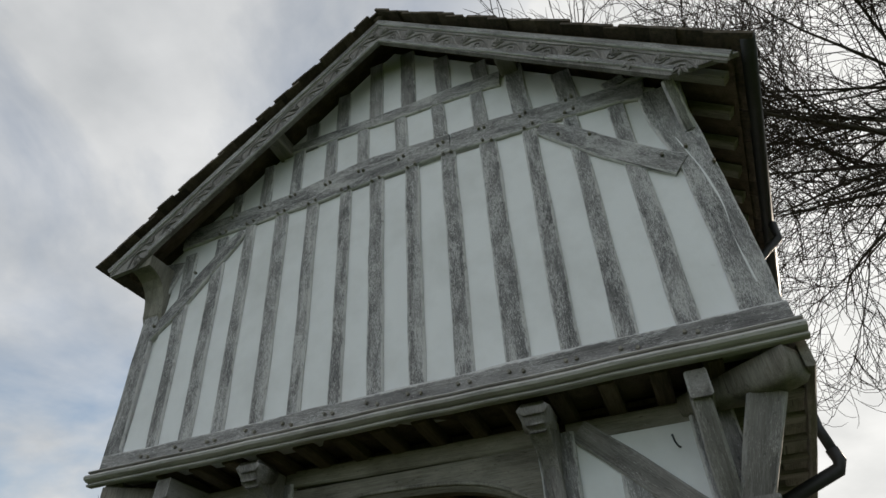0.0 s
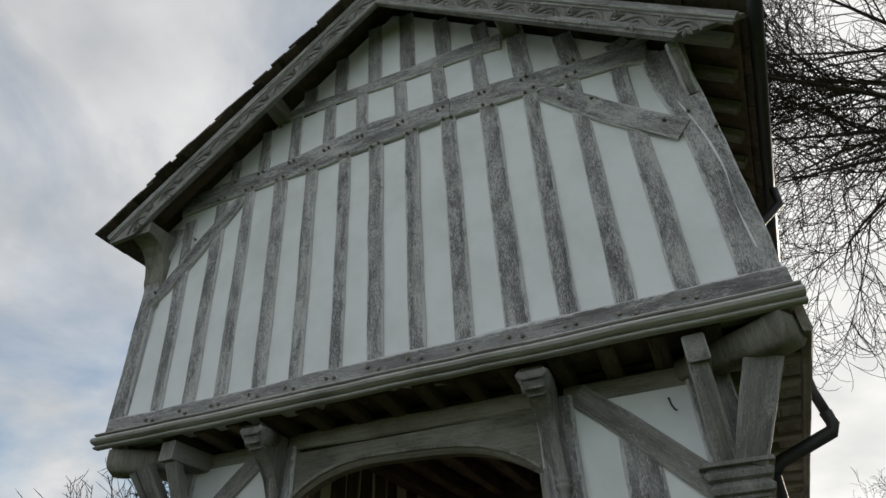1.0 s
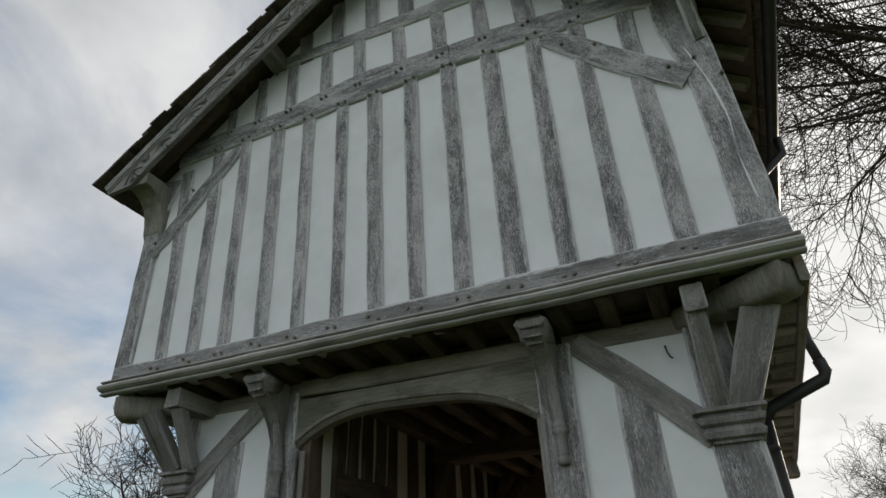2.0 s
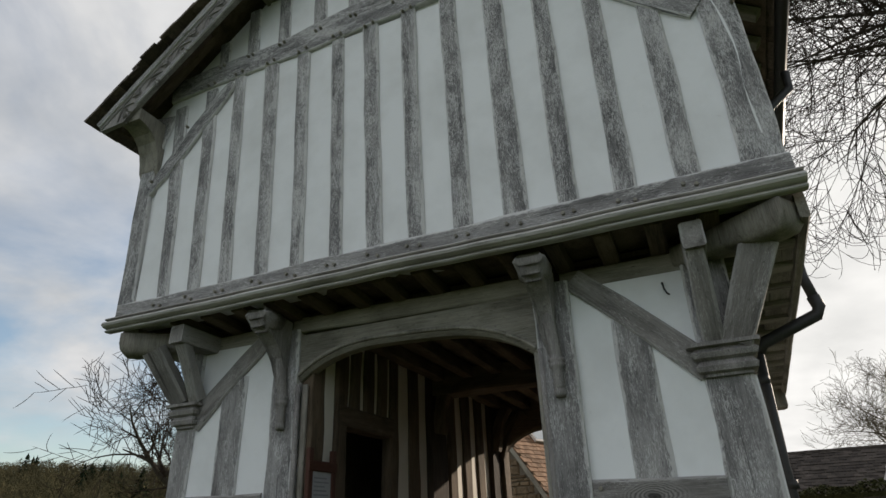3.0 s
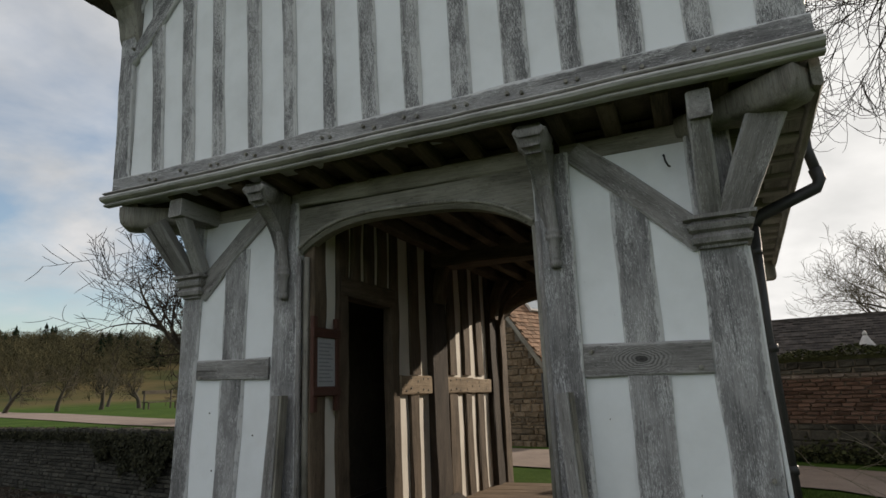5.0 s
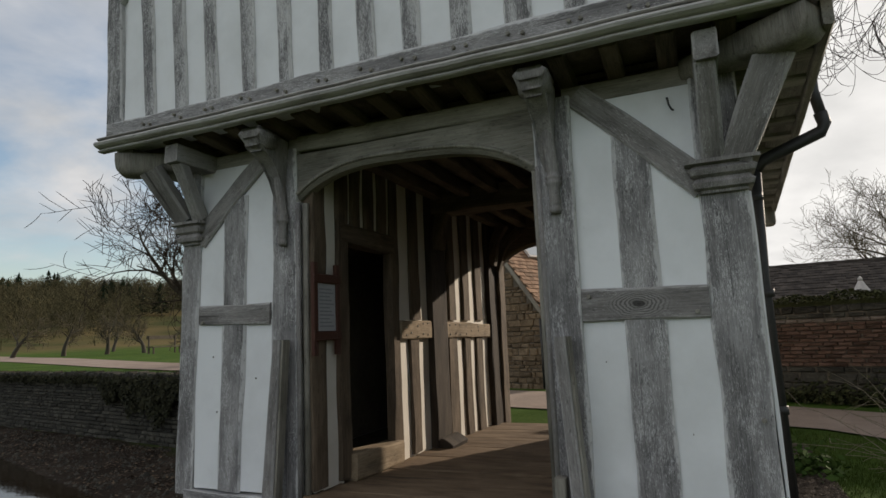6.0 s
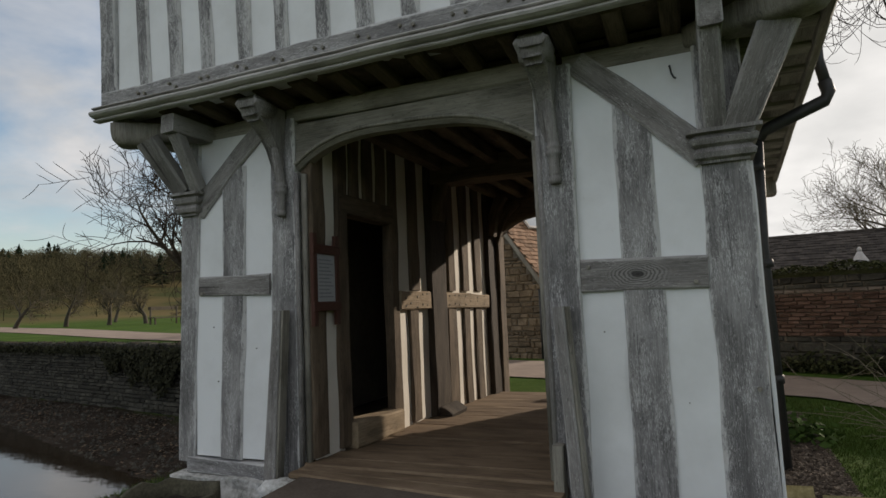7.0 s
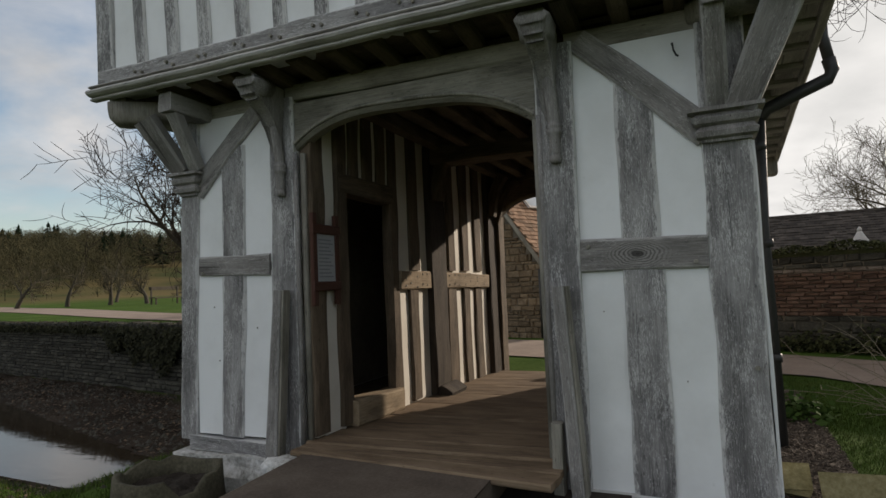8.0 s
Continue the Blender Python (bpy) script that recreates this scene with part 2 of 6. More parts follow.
BRICK_PALE = mottled("pale_brick", [(0.3, (0.12, 0.085, 0.068)), (0.7, (0.25, 0.21, 0.175))], 4, 0.9, 0.5, per_piece=0.3, island=True)
RUBBLE = mottled("moat_stone", [(0.3, (0.022, 0.020, 0.016)), (0.5, (0.048, 0.044, 0.035)), (0.7, (0.095, 0.088, 0.07))], 3, 0.92, 0.8, 0.03, per_piece=0.45, island=True)
RUBBLE_PIECE = mottled("moat_stone_piece", [(0.3, (0.022, 0.020, 0.016)), (0.5, (0.048, 0.044, 0.035)), (0.7, (0.095, 0.088, 0.07))], 3, 0.92, 0.8, 0.03, per_piece=0.45, island=True, each=True)
MOSS = mottled("moss_and_ivy", [(0.3, (0.02, 0.022, 0.01)), (0.5, (0.05, 0.055, 0.022)), (0.7, (0.10, 0.10, 0.04))], 6, 0.95, 0.8, 0.03, per_piece=0.4, island=True)
IVY = mottled("hanging_ivy", [(0.3, (0.010, 0.011, 0.006)), (0.5, (0.026, 0.026, 0.013)), (0.7, (0.055, 0.050, 0.024))], 5, 0.9, 0.4, 0.02, per_piece=0.5, island=True)
LITTER = mottled("fallen_leaves", [(0.3, (0.04, 0.028, 0.018)), (0.5, (0.09, 0.062, 0.04)), (0.7, (0.17, 0.13, 0.09))], 7, 0.9, 0.3, 0.02, per_piece=0.6, island=True)
SLAB = mottled("worn_concrete", [(0.3, (0.055, 0.042, 0.033)), (0.5, (0.10, 0.078, 0.061)), (0.7, (0.15, 0.12, 0.095))], 2.2, 0.9, 0.5, 0.01, fine=20)
ROAD = mottled("pale_gravel_road", [(0.3, (0.16, 0.122, 0.098)), (0.5, (0.235, 0.182, 0.148)), (0.7, (0.31, 0.25, 0.208))], 1.2, 0.95, 0.5, 0.01, fine=30)
GRAVEL = mottled("wood_chips", [(0.3, (0.035, 0.027, 0.021)), (0.5, (0.085, 0.067, 0.053)), (0.7, (0.17, 0.14, 0.115))], 9, 0.95, 0.8, 0.02, per_piece=0.5, island=True)
TROUGH = mottled("mossy_stone", [(0.3, (0.035, 0.032, 0.02)), (0.5, (0.075, 0.068, 0.045)), (0.7, (0.13, 0.12, 0.085))], 5, 0.92, 0.7, 0.02)
SOIL = mottled("dark_soil", [(0.3, (0.018, 0.014, 0.011)), (0.7, (0.06, 0.05, 0.04))], 9, 0.95, 0.9, 0.03)
BARK = mottled("bark", [(0.3, (0.03, 0.026, 0.02)), (0.6, (0.075, 0.066, 0.05)), (0.75, (0.11, 0.105, 0.08))], 6, 0.9, 0.6, 0.02)
TWIG = mottled("twigs", [(0.3, (0.022, 0.018, 0.014)), (0.7, (0.055, 0.044, 0.034))], 3, 0.9, 0.2, spec=0.05)
TWIG_MID = mottled("olive_twigs", [(0.3, (0.055, 0.047, 0.030)), (0.7, (0.12, 0.10, 0.062))], 3, 0.85, 0.2)
TWIG_PALE = mottled("pale_twigs", [(0.3, (0.10, 0.085, 0.06)), (0.7, (0.22, 0.19, 0.14))], 3, 0.7, 0.2)
IRON = mottled("black_iron", [(0.3, (0.012, 0.012, 0.012)), (0.7, (0.03, 0.03, 0.03))], 9, 0.55, 0.2, 0.004, spec=0.5)
LEAD = mottled("lead_white", [(0.3, (0.4, 0.37, 0.35)), (0.7, (0.62, 0.58, 0.55))], 6, 0.7, 0.2)
RED_WOOD = mottled("red_stained_wood", [(0.3, (0.045, 0.018, 0.012)), (0.7, (0.088, 0.037, 0.026))], 5, 0.6, 0.3, stretch=(20, 20, 2))
PAPER = mottled("faded_notice_paper", [(0.3, (0.30, 0.31, 0.33)), (0.7, (0.42, 0.43, 0.45))], 3, 0.4, 0.05, spec=0.5)
INK = mottled("faded_ink", [(0.3, (0.22, 0.225, 0.24)), (0.7, (0.28, 0.285, 0.30))], 9, 0.7, 0.05)
LEAF = mottled("green_leaves", [(0.3, (0.025, 0.05, 0.012)), (0.7, (0.065, 0.105, 0.028))], 6, 0.9, 0.2, spec=0.05, per_piece=0.4, island=True)
WOODS = mottled("winter_woodland", [(0.35, (0.046, 0.047, 0.026)), (0.5, (0.075, 0.068, 0.038)), (0.65, (0.110, 0.093, 0.052))], 0.13, 0.95, 0.1, per_piece=0.15, island=True, spec=0.02)
CONIFER = mottled("conifer_foliage", [(0.3, (0.008, 0.014, 0.008)), (0.7, (0.022, 0.032, 0.016))], 0.2, 0.95, 0.1, per_piece=0.35, island=True, spec=0.02)
BLADE = mottled("grass_blades", [(0.3, (0.034, 0.056, 0.012)), (0.5, (0.062, 0.096, 0.02)), (0.7, (0.10, 0.125, 0.036))], 0.8, 0.9, 0.1, spec=0.05, per_piece=0.4, island=True)
BENCH_WOOD = mottled("old_bench_wood", [(0.3, (0.04, 0.033, 0.024)), (0.7, (0.1, 0.085, 0.065))], 4, 0.85, 0.4)
ROOM_DARK = mottled("dark_room_plaster", [(0.3, (0.10, 0.085, 0.065)), (0.7, (0.2, 0.17, 0.13))], 3, 0.9, 0.3)


def ground_material():
    """Grass on the level, bare mud on the moat's banks, rough winter field on the hill."""
    m, n, l, b = material("ground", 0.95, 0, 0.03)
    v = coords(n, l, (1, 1, 1), shuffle=False)
    a, f, far = noise_node(n, l, v, 0.7, 6, 0.6), noise_node(n, l, v, 14, 6, 0.7), noise_node(n, l, v, 0.06, 4, 0.6)
    grass = ramp_node(n, l, mix_node(n, l, 0.5, a, f), [(0.3, (0.024, 0.045, 0.010)), (0.5, (0.048, 0.085, 0.016)), (0.7, (0.085, 0.115, 0.028))])
    mud = ramp_node(n, l, mix_node(n, l, 0.5, a, f), [(0.3, (0.012, 0.010, 0.008)), (0.5, (0.028, 0.021, 0.016)), (0.68, (0.066, 0.052, 0.040))])
    rough = ramp_node(n, l, far, [(0.35, (0.048, 0.054, 0.021)), (0.6, (0.118, 0.092, 0.042))])
    at = n.new("ShaderNodeAttribute")
    at.attribute_name = "cover"
    sep = n.new("ShaderNodeSeparateXYZ")
    l.new(at.outputs["Vector"], sep.inputs[0])
    col = mix_node(n, l, sep.outputs[0], grass, mud)
    col = mix_node(n, l, sep.outputs[1], col, rough)
    l.new(col, b.inputs["Base Color"])
    bump_node(n, l, mix_node(n, l, 0.5, a, f), b, 0.9, 0.05)
    return m


def water_material():
    m, n, l, b = material("moat_water", 0.05, 0, 0.5)
    b.inputs["Base Color"].default_value = (0.028, 0.020, 0.013, 1)
    v = coords(n, l, (1, 2.2, 1), shuffle=False)
    bump_node(n, l, noise_node(n, l, v, 2.2, 4, 0.5), b, 0.10, 0.02)
    return m


def glass_material():
    m, n, l, b = material("roof_glass", 0.08, 0, 0.6)
    b.inputs["Base Color"].default_value = (0.32, 0.36, 0.40, 1)
    return m


GROUND, WATER, SKYLIGHT = ground_material(), water_material(), glass_material()


# ---- building helpers ----
def world_of(ob):
    return world_of(ob.parent) @ ob.matrix_parent_inverse @ ob.matrix_basis if ob.parent else ob.matrix_basis.copy()


def thing(name, at, label, category, group="", kind=""):
    ob = new(name)
    ob.empty_display_size = 0.2
    ob.matrix_basis = Matrix.Translation(at)
    return tagged(ob, label, category, group, kind)


def attach(ob, parent):
    ob.parent = parent
    ob.matrix_parent_inverse = world_of(parent).inverted()
    return ob


def mesh_of(name, verts, faces, mat, smooth=False):
    me = bpy.data.meshes.new(name)
    me.from_pydata([tuple(v) for v in verts], [], faces)
    me.materials.append(mat)
    if smooth:
        me.polygons.foreach_set("use_smooth", [True] * len(me.polygons))
    me.update()
    return me


def piece(name, me, parent=None, m=None, label="", kind=""):
    ob = new(name, me)
    if m is not None:
        ob.matrix_basis = m
    if parent is not None:
        attach(ob, parent)
    return tagged(ob, label, kind=kind)


def fixed(bm):
    bmesh.ops.recalc_face_normals(bm, faces=bm.faces)
    return bm


def part(name, bm, mat, parent=None, label="", m=None, smooth=False):
    fixed(bm)
    me = bpy.data.meshes.new(name)
    bm.to_mesh(me)
    bm.free()
    me.materials.append(mat)
    if smooth:
        me.polygons.foreach_set("use_smooth", [True] * len(me.polygons))
    return piece(name, me, parent, m, label)


def axes(origin, z, y):
    """A frame at origin, with local z along the given way and local y as near the other as can be."""
    z = Vector(z).normalized()
    x = Vector(y).cross(z).normalized()
    y = z.cross(x)
    return Matrix(((x.x, y.x, z.x, origin[0]), (x.y, y.y, z.y, origin[1]), (x.z, y.z, z.z, origin[2]), (0, 0, 0, 1)))


def timber(name, p0, p1, w, d, parent, mat=None, inward=(0, 1, 0), w1=None, wob=0.007, bow=0.0, label=""):
    """A hewn beam whose outer face runs from p0 to p1: w wide, d deep inward, chamfered, uneven, and bowed sideways."""
    p0, p1 = Vector(p0), Vector(p1)
    length, w1 = (p1 - p0).length, w1 or w
    n, c = max(3, int(length / 0.16)), min(0.014, w * 0.12)
    off = random.uniform(0, 90)
    verts, faces = [], []
    for i in range(n + 1):
        s = i / n
        hw = (w + (w1 - w) * s) / 2
        ring = [(-hw + c, 0), (hw - c, 0), (hw, c), (hw, d - c), (hw - c, d), (-hw + c, d), (-hw, d - c), (-hw, c)]
        sh = bow * math.sin(math.pi * s)
        for k, (x, y) in enumerate(ring):
            q = Vector((off + x * 3, y * 3 + k % 3, s * length * 1.7))
            e = noise.noise(q) * wob * 1.6
            e2 = noise.noise(q + Vector((7, 3, 5))) * wob * 0.6
            verts.append((x + sh + math.copysign(1, x) * e, y + e2, s * length))
    for i in range(n):
        for k in range(8):
            a, b = i * 8 + k, i * 8 + (k + 1) % 8
            faces.append((a, b, b + 8, a + 8))
    faces += [tuple(reversed(range(8))), tuple(range(n * 8, n * 8 + 8))]
    me = mesh_of(name, verts, faces, mat or OAK)
    lap = me.attributes.new("across", "FLOAT", "POINT")
    lap.data.foreach_set("value", [(-0.93, 0.93, 1, 1, 1, -1, -1, -1)[k % 8] for k in range(len(verts))])
    return piece(name, me, parent, axes(p0, p1 - p0, inward), label)


def box(name, lo, hi, mat, parent=None, bevel=0.0, label="", kind="", m=None):
    bm = bmesh.new()
    bmesh.ops.create_cube(bm, size=1)
    for v in bm.verts:
        v.co = Vector([(lo[i] + hi[i]) / 2 + v.co[i] * (hi[i] - lo[i]) for i in range(3)])
    if bevel:
        bmesh.ops.bevel(bm, geom=bm.edges[:], offset=bevel, segments=2, affect="EDGES", profile=0.6)
    ob = part(name, bm, mat, parent, label, m)
    return tagged(ob, kind=kind)


def prism(name, pts, y0, y1, mat, parent=None, label="", plane="xz"):
    """An outline in a vertical or level plane, given thickness."""
    bm = bmesh.new()
    place = {"xz": lambda a, b, y: (a, y, b), "yz": lambda a, b, y: (y, a, b), "xy": lambda a, b, y: (a, b, y)}[plane]
    lower = [bm.verts.new(place(a, b, y0)) for a, b in pts]
    upper = [bm.verts.new(place(a, b, y1)) for a, b in pts]
    bm.faces.new(lower)
    bm.faces.new(upper[::-1])
    for i in range(len(pts)):
        j = (i + 1) % len(pts)
        bm.faces.new((lower[i], lower[j], upper[j], upper[i]))
    if len(pts) > 4:
        bmesh.ops.triangulate(bm, faces=[f for f in bm.faces if len(f.verts) > 4])
    return part(name, bm, mat, parent, label)


def moulding(name, p0, p1, profile, parent, mat, outward, label=""):
    """A profile (out, up) drawn along a line; it ends in plain cuts."""
    p0, p1, o = Vector(p0), Vector(p1), Vector(outward)
    n = max(2, int((p1 - p0).length / 0.3))
    verts, faces, k = [], [], len(profile)
    off = random.uniform(0, 50)
    for i in range(n + 1):
        c = p0.lerp(p1, i / n)
        wz = noise.noise(Vector((off + i * 0.5, 0, 0))) * 0.012
        for a, b in profile:
            verts.append(c + o * a + Vector((0, 0, b + wz)))
    for i in range(n):
        for j in range(k):
            a, b = i * k + j, i * k + (j + 1) % k
            faces.append((a, b, b + k, a + k))
    faces += [tuple(reversed(range(k))), tuple(range(n * k, n * k + k))]
    m = axes(p0, p1 - p0, (0, 0, 1))
    inv = m.inverted()
    return piece(name, mesh_of(name, [inv @ v for v in verts], faces, mat), parent, m, label)


def tube_into(verts, faces, pts, radii, sides=3):
    """Adds one tapered tube to a list of verts and faces."""
    base, n = len(verts), len(pts)
    for i, (p, r) in enumerate(zip(pts, radii)):
        t = (pts[min(i + 1, n - 1)] - pts[max(i - 1, 0)])
        t = t.normalized() if t.length > 1e-9 else Vector((0, 0, 1))
        u = t.cross(Vector((0.31, 0.87, 0.38))).normalized()
        v = t.cross(u)
        for k in range(sides):
            a = 2 * math.pi * k / sides
            verts.append(p + (u * math.cos(a) + v * math.sin(a)) * r)
    for i in range(n - 1):
        for k in range(sides):
            a, b = base + i * sides + k, base + i * sides + (k + 1) % sides
            faces.append((a, b, b + sides, a + sides))


def pipe(name, pts, r, mat, parent=None, sides=10, label=""):
    verts, faces = [], []
    tube_into(verts, faces, [Vector(p) for p in pts], [r] * len(pts), sides)
    faces.append(tuple(range(sides))[::-1])
    faces.append(tuple(range(len(verts) - sides, len(verts))))
    return piece(name, mesh_of(name, verts, faces, mat, True), parent, None, label)


def smooth01(x, a, b):
    t = min(1.0, max(0.0, (x - a) / (b - a)))
    return t * t * (3 - 2 * t)

# ---- ground, water and road ----
def far_wall_y(x):
    return 5.58 - 0.2187 * (x + 4.65)


def moat_depth(x, y):
    """Positive over the water, negative on its banks, in metres from the water's edge."""
    return min(y - (1.62 - 0.06 * (x + 9)), 3.1 - 0.33 * (x + 9) - y, -8.4 - x)


def field_height(x, y):
    r = math.hypot(x, y + 4.3)
    h = 0.44 + 0.25 * smooth01(r, 20, 48) + 0.1 * smooth01(r, 50, 80) + 0.5 * smooth01(r, 78, 88) + 0.012 * max(0, r - 85)
    h += 14.5 * smooth01(r, 92, 240) + 26 * smooth01(r, 300, 1500)
    return h


def ground_height(x, y):
    level = -0.32 - 0.24 * smooth01(-x, 2.8, 3.1) * smooth01(y, -4.5, -2) * (1 - smooth01(y, 0.2, 0.4)) + 0.02 * noise.noise(Vector((x * 0.5, y * 0.5, 0)))
    beyond = y > far_wall_y(x) + 0.4
    if x < -4.65 and not beyond:
        k = -moat_depth(x, y)
        slope = 0.05 if y > 3.1 - 0.33 * (x + 9) else 0.31
        z = -1.5 + slope * k + 0.05 * noise.noise(Vector((x * 1.3, y * 1.3, 3))) * min(1, abs(k))
        return max(-2.3, min(z, level))
    f = field_height(x, y)
    far = smooth01(math.hypot(x, y), 30, 90)
    side = max(1 - smooth01(x, -11, -6.5), far)
    if not beyond and x < 0:
        side = 0
    if y < 0:
        side = smooth01(-y, 40, 120)
    return level + (f - level) * side


def build_ground():
    def spread(near, far, fine, coarse_n):
        inner = np.arange(near[0], near[1] + 1e-6, fine)
        lo = near[0] - np.geomspace(fine, near[0] - far[0], coarse_n)[::-1]
        hi = near[1] + np.geomspace(fine, far[1] - near[1], coarse_n)
        return np.concatenate([lo, inner, hi])
    xs = spread((-30, 8), (-2500, 2500), 0.22, 34)
    ys = spread((-8, 14), (-2500, 2500), 0.22, 34)
    verts, cover = [], []
    for y in ys:
        for x in xs:
            verts.append((x, y, ground_height(x, y)))
            mud = 0.0
            if x < -4.4 and y <= far_wall_y(x) + 0.1:
                mud = smooth01(moat_depth(x, y) + 0.5 * noise.noise(Vector((x, y, 0))), -3.4, -2.6)
                if y < 1.5:
                    mud = smooth01(moat_depth(x, y) + 0.5 * noise.noise(Vector((x, y, 0))), -0.6, -0.2)
            if -4.9 < x < 0.9 and (-0.7 if x > -2.9 else -2.2) < y < 5.6:
                mud = 1.0
            rough = smooth01(math.hypot(x, y) + 4 * noise.noise(Vector((x * 0.1, y * 0.1, 1))), 78, 86)
            cover.append((mud, rough, 0.0))
    w = len(xs)
    faces = [(j * w + i, j * w + i + 1, (j + 1) * w + i + 1, (j + 1) * w + i) for j in range(len(ys) - 1) for i in range(w - 1)]
    me = mesh_of("ground", verts, faces, GROUND, True)
    at = me.attributes.new("cover", "FLOAT_VECTOR", "POINT")
    at.data.foreach_set("vector", [c for v in cover for c in v])
    return tagged(new("ground", me), "winter grass, muddy moat banks and a rising wooded hillside", "ground", kind="structure")


build_ground()


def strip(name, left, right, lift, mat, label, category, thick=0.06, cuts=24):
    """A ribbon of road between two edges, laid on the ground."""
    verts, faces = [], []
    def along(pts, s):
        s *= len(pts) - 1
        i = min(int(s), len(pts) - 2)
        return Vector(pts[i]).lerp(Vector(pts[i + 1]), s - i)
    across = 4
    for i in range(cuts + 1):
        a, b = along(left, i / cuts), along(right, i / cuts)
        for k in range(across + 1):
            p = a.lerp(b, k / across)
            verts.append((p.x, p.y, ground_height(p.x, p.y) + lift))
    for i in range(cuts):
        for k in range(across):
            a = i * (across + 1) + k
            faces.append((a, a + 1, a + across + 2, a + across + 1))
    ob = new(name, mesh_of(name, verts, faces, mat, True))
    return tagged(ob, label, category, kind="structure")


strip("road", [(-7, 9.2), (-3.64, 7.45), (-1, 6.5), (1.45, 5.4), (2.1, 4.6), (6, 2.2), (14, -1)],
      [(-8, 12.5), (-4.7, 10.8), (-1, 9.2), (1.8, 7.5), (2.8, 7.0), (7, 5.2), (16, 2)], 0.025, ROAD, "pale compacted gravel drive behind the gatehouse", "road", cuts=60)
strip("field_path", [(-10, 8.3), (-14.6, 9.2), (-26, 13.6), (-38.9, 18.2), (-60, 27), (-95, 42)],
      [(-14, 12), (-19.9, 13.9), (-34, 19.8), (-50, 27), (-69, 35.7), (-100, 50)], 0.03, ROAD, "pale gravel path crossing the field beyond the moat", "path", cuts=120)

wv, wf = [], []
wx = [-160, -60, -35, -25, -20, -16, -13, -11, -9.5, -8.1]
for x in wx:
    for k in range(7):
        wv.append((x, 0.6 + k * ((3.6 - 0.33 * (x + 9)) - 0.6) / 6, -1.5))
for i in range(len(wx) - 1):
    for k in range(6):
        wf.append((i * 7 + k, (i + 1) * 7 + k, (i + 1) * 7 + k + 1, i * 7 + k + 1))
tagged(new("water", mesh_of("water", wv, wf, WATER)), "still brown moat water reflecting the sky", "water", kind="structure")

# ---- gatehouse ----
# Front wall of the ground floor in the plane y = 0; the upper floor juts out to y = -0.43.
JET, BACK, RIDGE_X, EAVE_SLOPE = -0.43, 5.3, -2.14, 0.855
house = thing("gatehouse", (-2.1, 2.6, -0.3), "crooked timber-framed gatehouse with grey oak and white plaster", "gatehouse")


def roof_under(x):
    return 8.36 - EAVE_SLOPE * abs(x - RIDGE_X)


def stack(name, label):
    ob = new(name)
    ob.empty_display_size = 0.2
    attach(ob, house)
    return tagged(ob, label)


def shaped(name, rows, y, d, parent, mat=None, label=""):
    """A crooked member in the wall's plane: rows of x, z and breadth along its middle line, smoothed between, with eased arrises and an uneven edge."""
    ctl = [Vector((x, 0, z)) for x, z, w in rows]
    wid = [w for x, z, w in rows]
    a, b = ctl[0], ctl[-1]
    m4 = axes((a.x, y, a.z), b - a, (0, 1, 0))
    inv = m4.inverted()
    n = max(8, int((b - a).length / 0.09))
    verts, faces = [], []
    for i in range(n + 1):
        s = i / n * (len(ctl) - 1)
        k = min(int(s), len(ctl) - 2)
        f = s - k
        p0, p1, p2, p3 = ctl[max(k - 1, 0)], ctl[k], ctl[k + 1], ctl[min(k + 2, len(ctl) - 1)]
        p = 0.5 * (2 * p1 + (p2 - p0) * f + (2 * p0 - 5 * p1 + 4 * p2 - p3) * f * f + (3 * p1 - p0 - 3 * p2 + p3) * f ** 3)
        g = ((p2 - p0) * (1 - f) + (p3 - p1) * f).normalized()
        hw = (wid[k] + (wid[k + 1] - wid[k]) * f) / 2
        side = Vector((g.z, 0, -g.x))
        c = min(0.012, hw * 0.2)
        e = 0.011 * noise.noise(p * 3.1 + Vector((0, y * 7, 0))), 0.011 * noise.noise(p * 3.1 + Vector((5, 2, 9)))
        for q, dy in ((hw - c + e[0], 0), (hw + e[0], c), (hw + e[0], d), (-hw - e[1], d), (-hw - e[1], c), (-hw + c - e[1], 0)):
            verts.append(inv @ (Vector((p.x, y + dy, p.z)) + side * q))
    for i in range(n):
        for k in range(6):
            p, q = i * 6 + k, i * 6 + (k + 1) % 6
            faces.append((p, q, q + 6, p + 6))
    faces += [(5, 4, 3, 2, 1, 0), tuple(range(n * 6, n * 6 + 6))]
    me = mesh_of(name, verts, faces, mat or OAK_SCRATCHED)
    lap = me.attributes.new("across", "FLOAT", "POINT")
    lap.data.foreach_set("value", [(0.93, 1, 1, -1, -1, -0.93)[k % 6] for k in range(len(verts))])
    return piece(name, me, parent, m4, label)


def brace(name, pts, w, y, d, parent, mat=None):
    """A curved brace in the wall's plane, through three points."""
    return shaped(name, [(px, pz, w) for px, pz in pts], y, d, parent, mat)


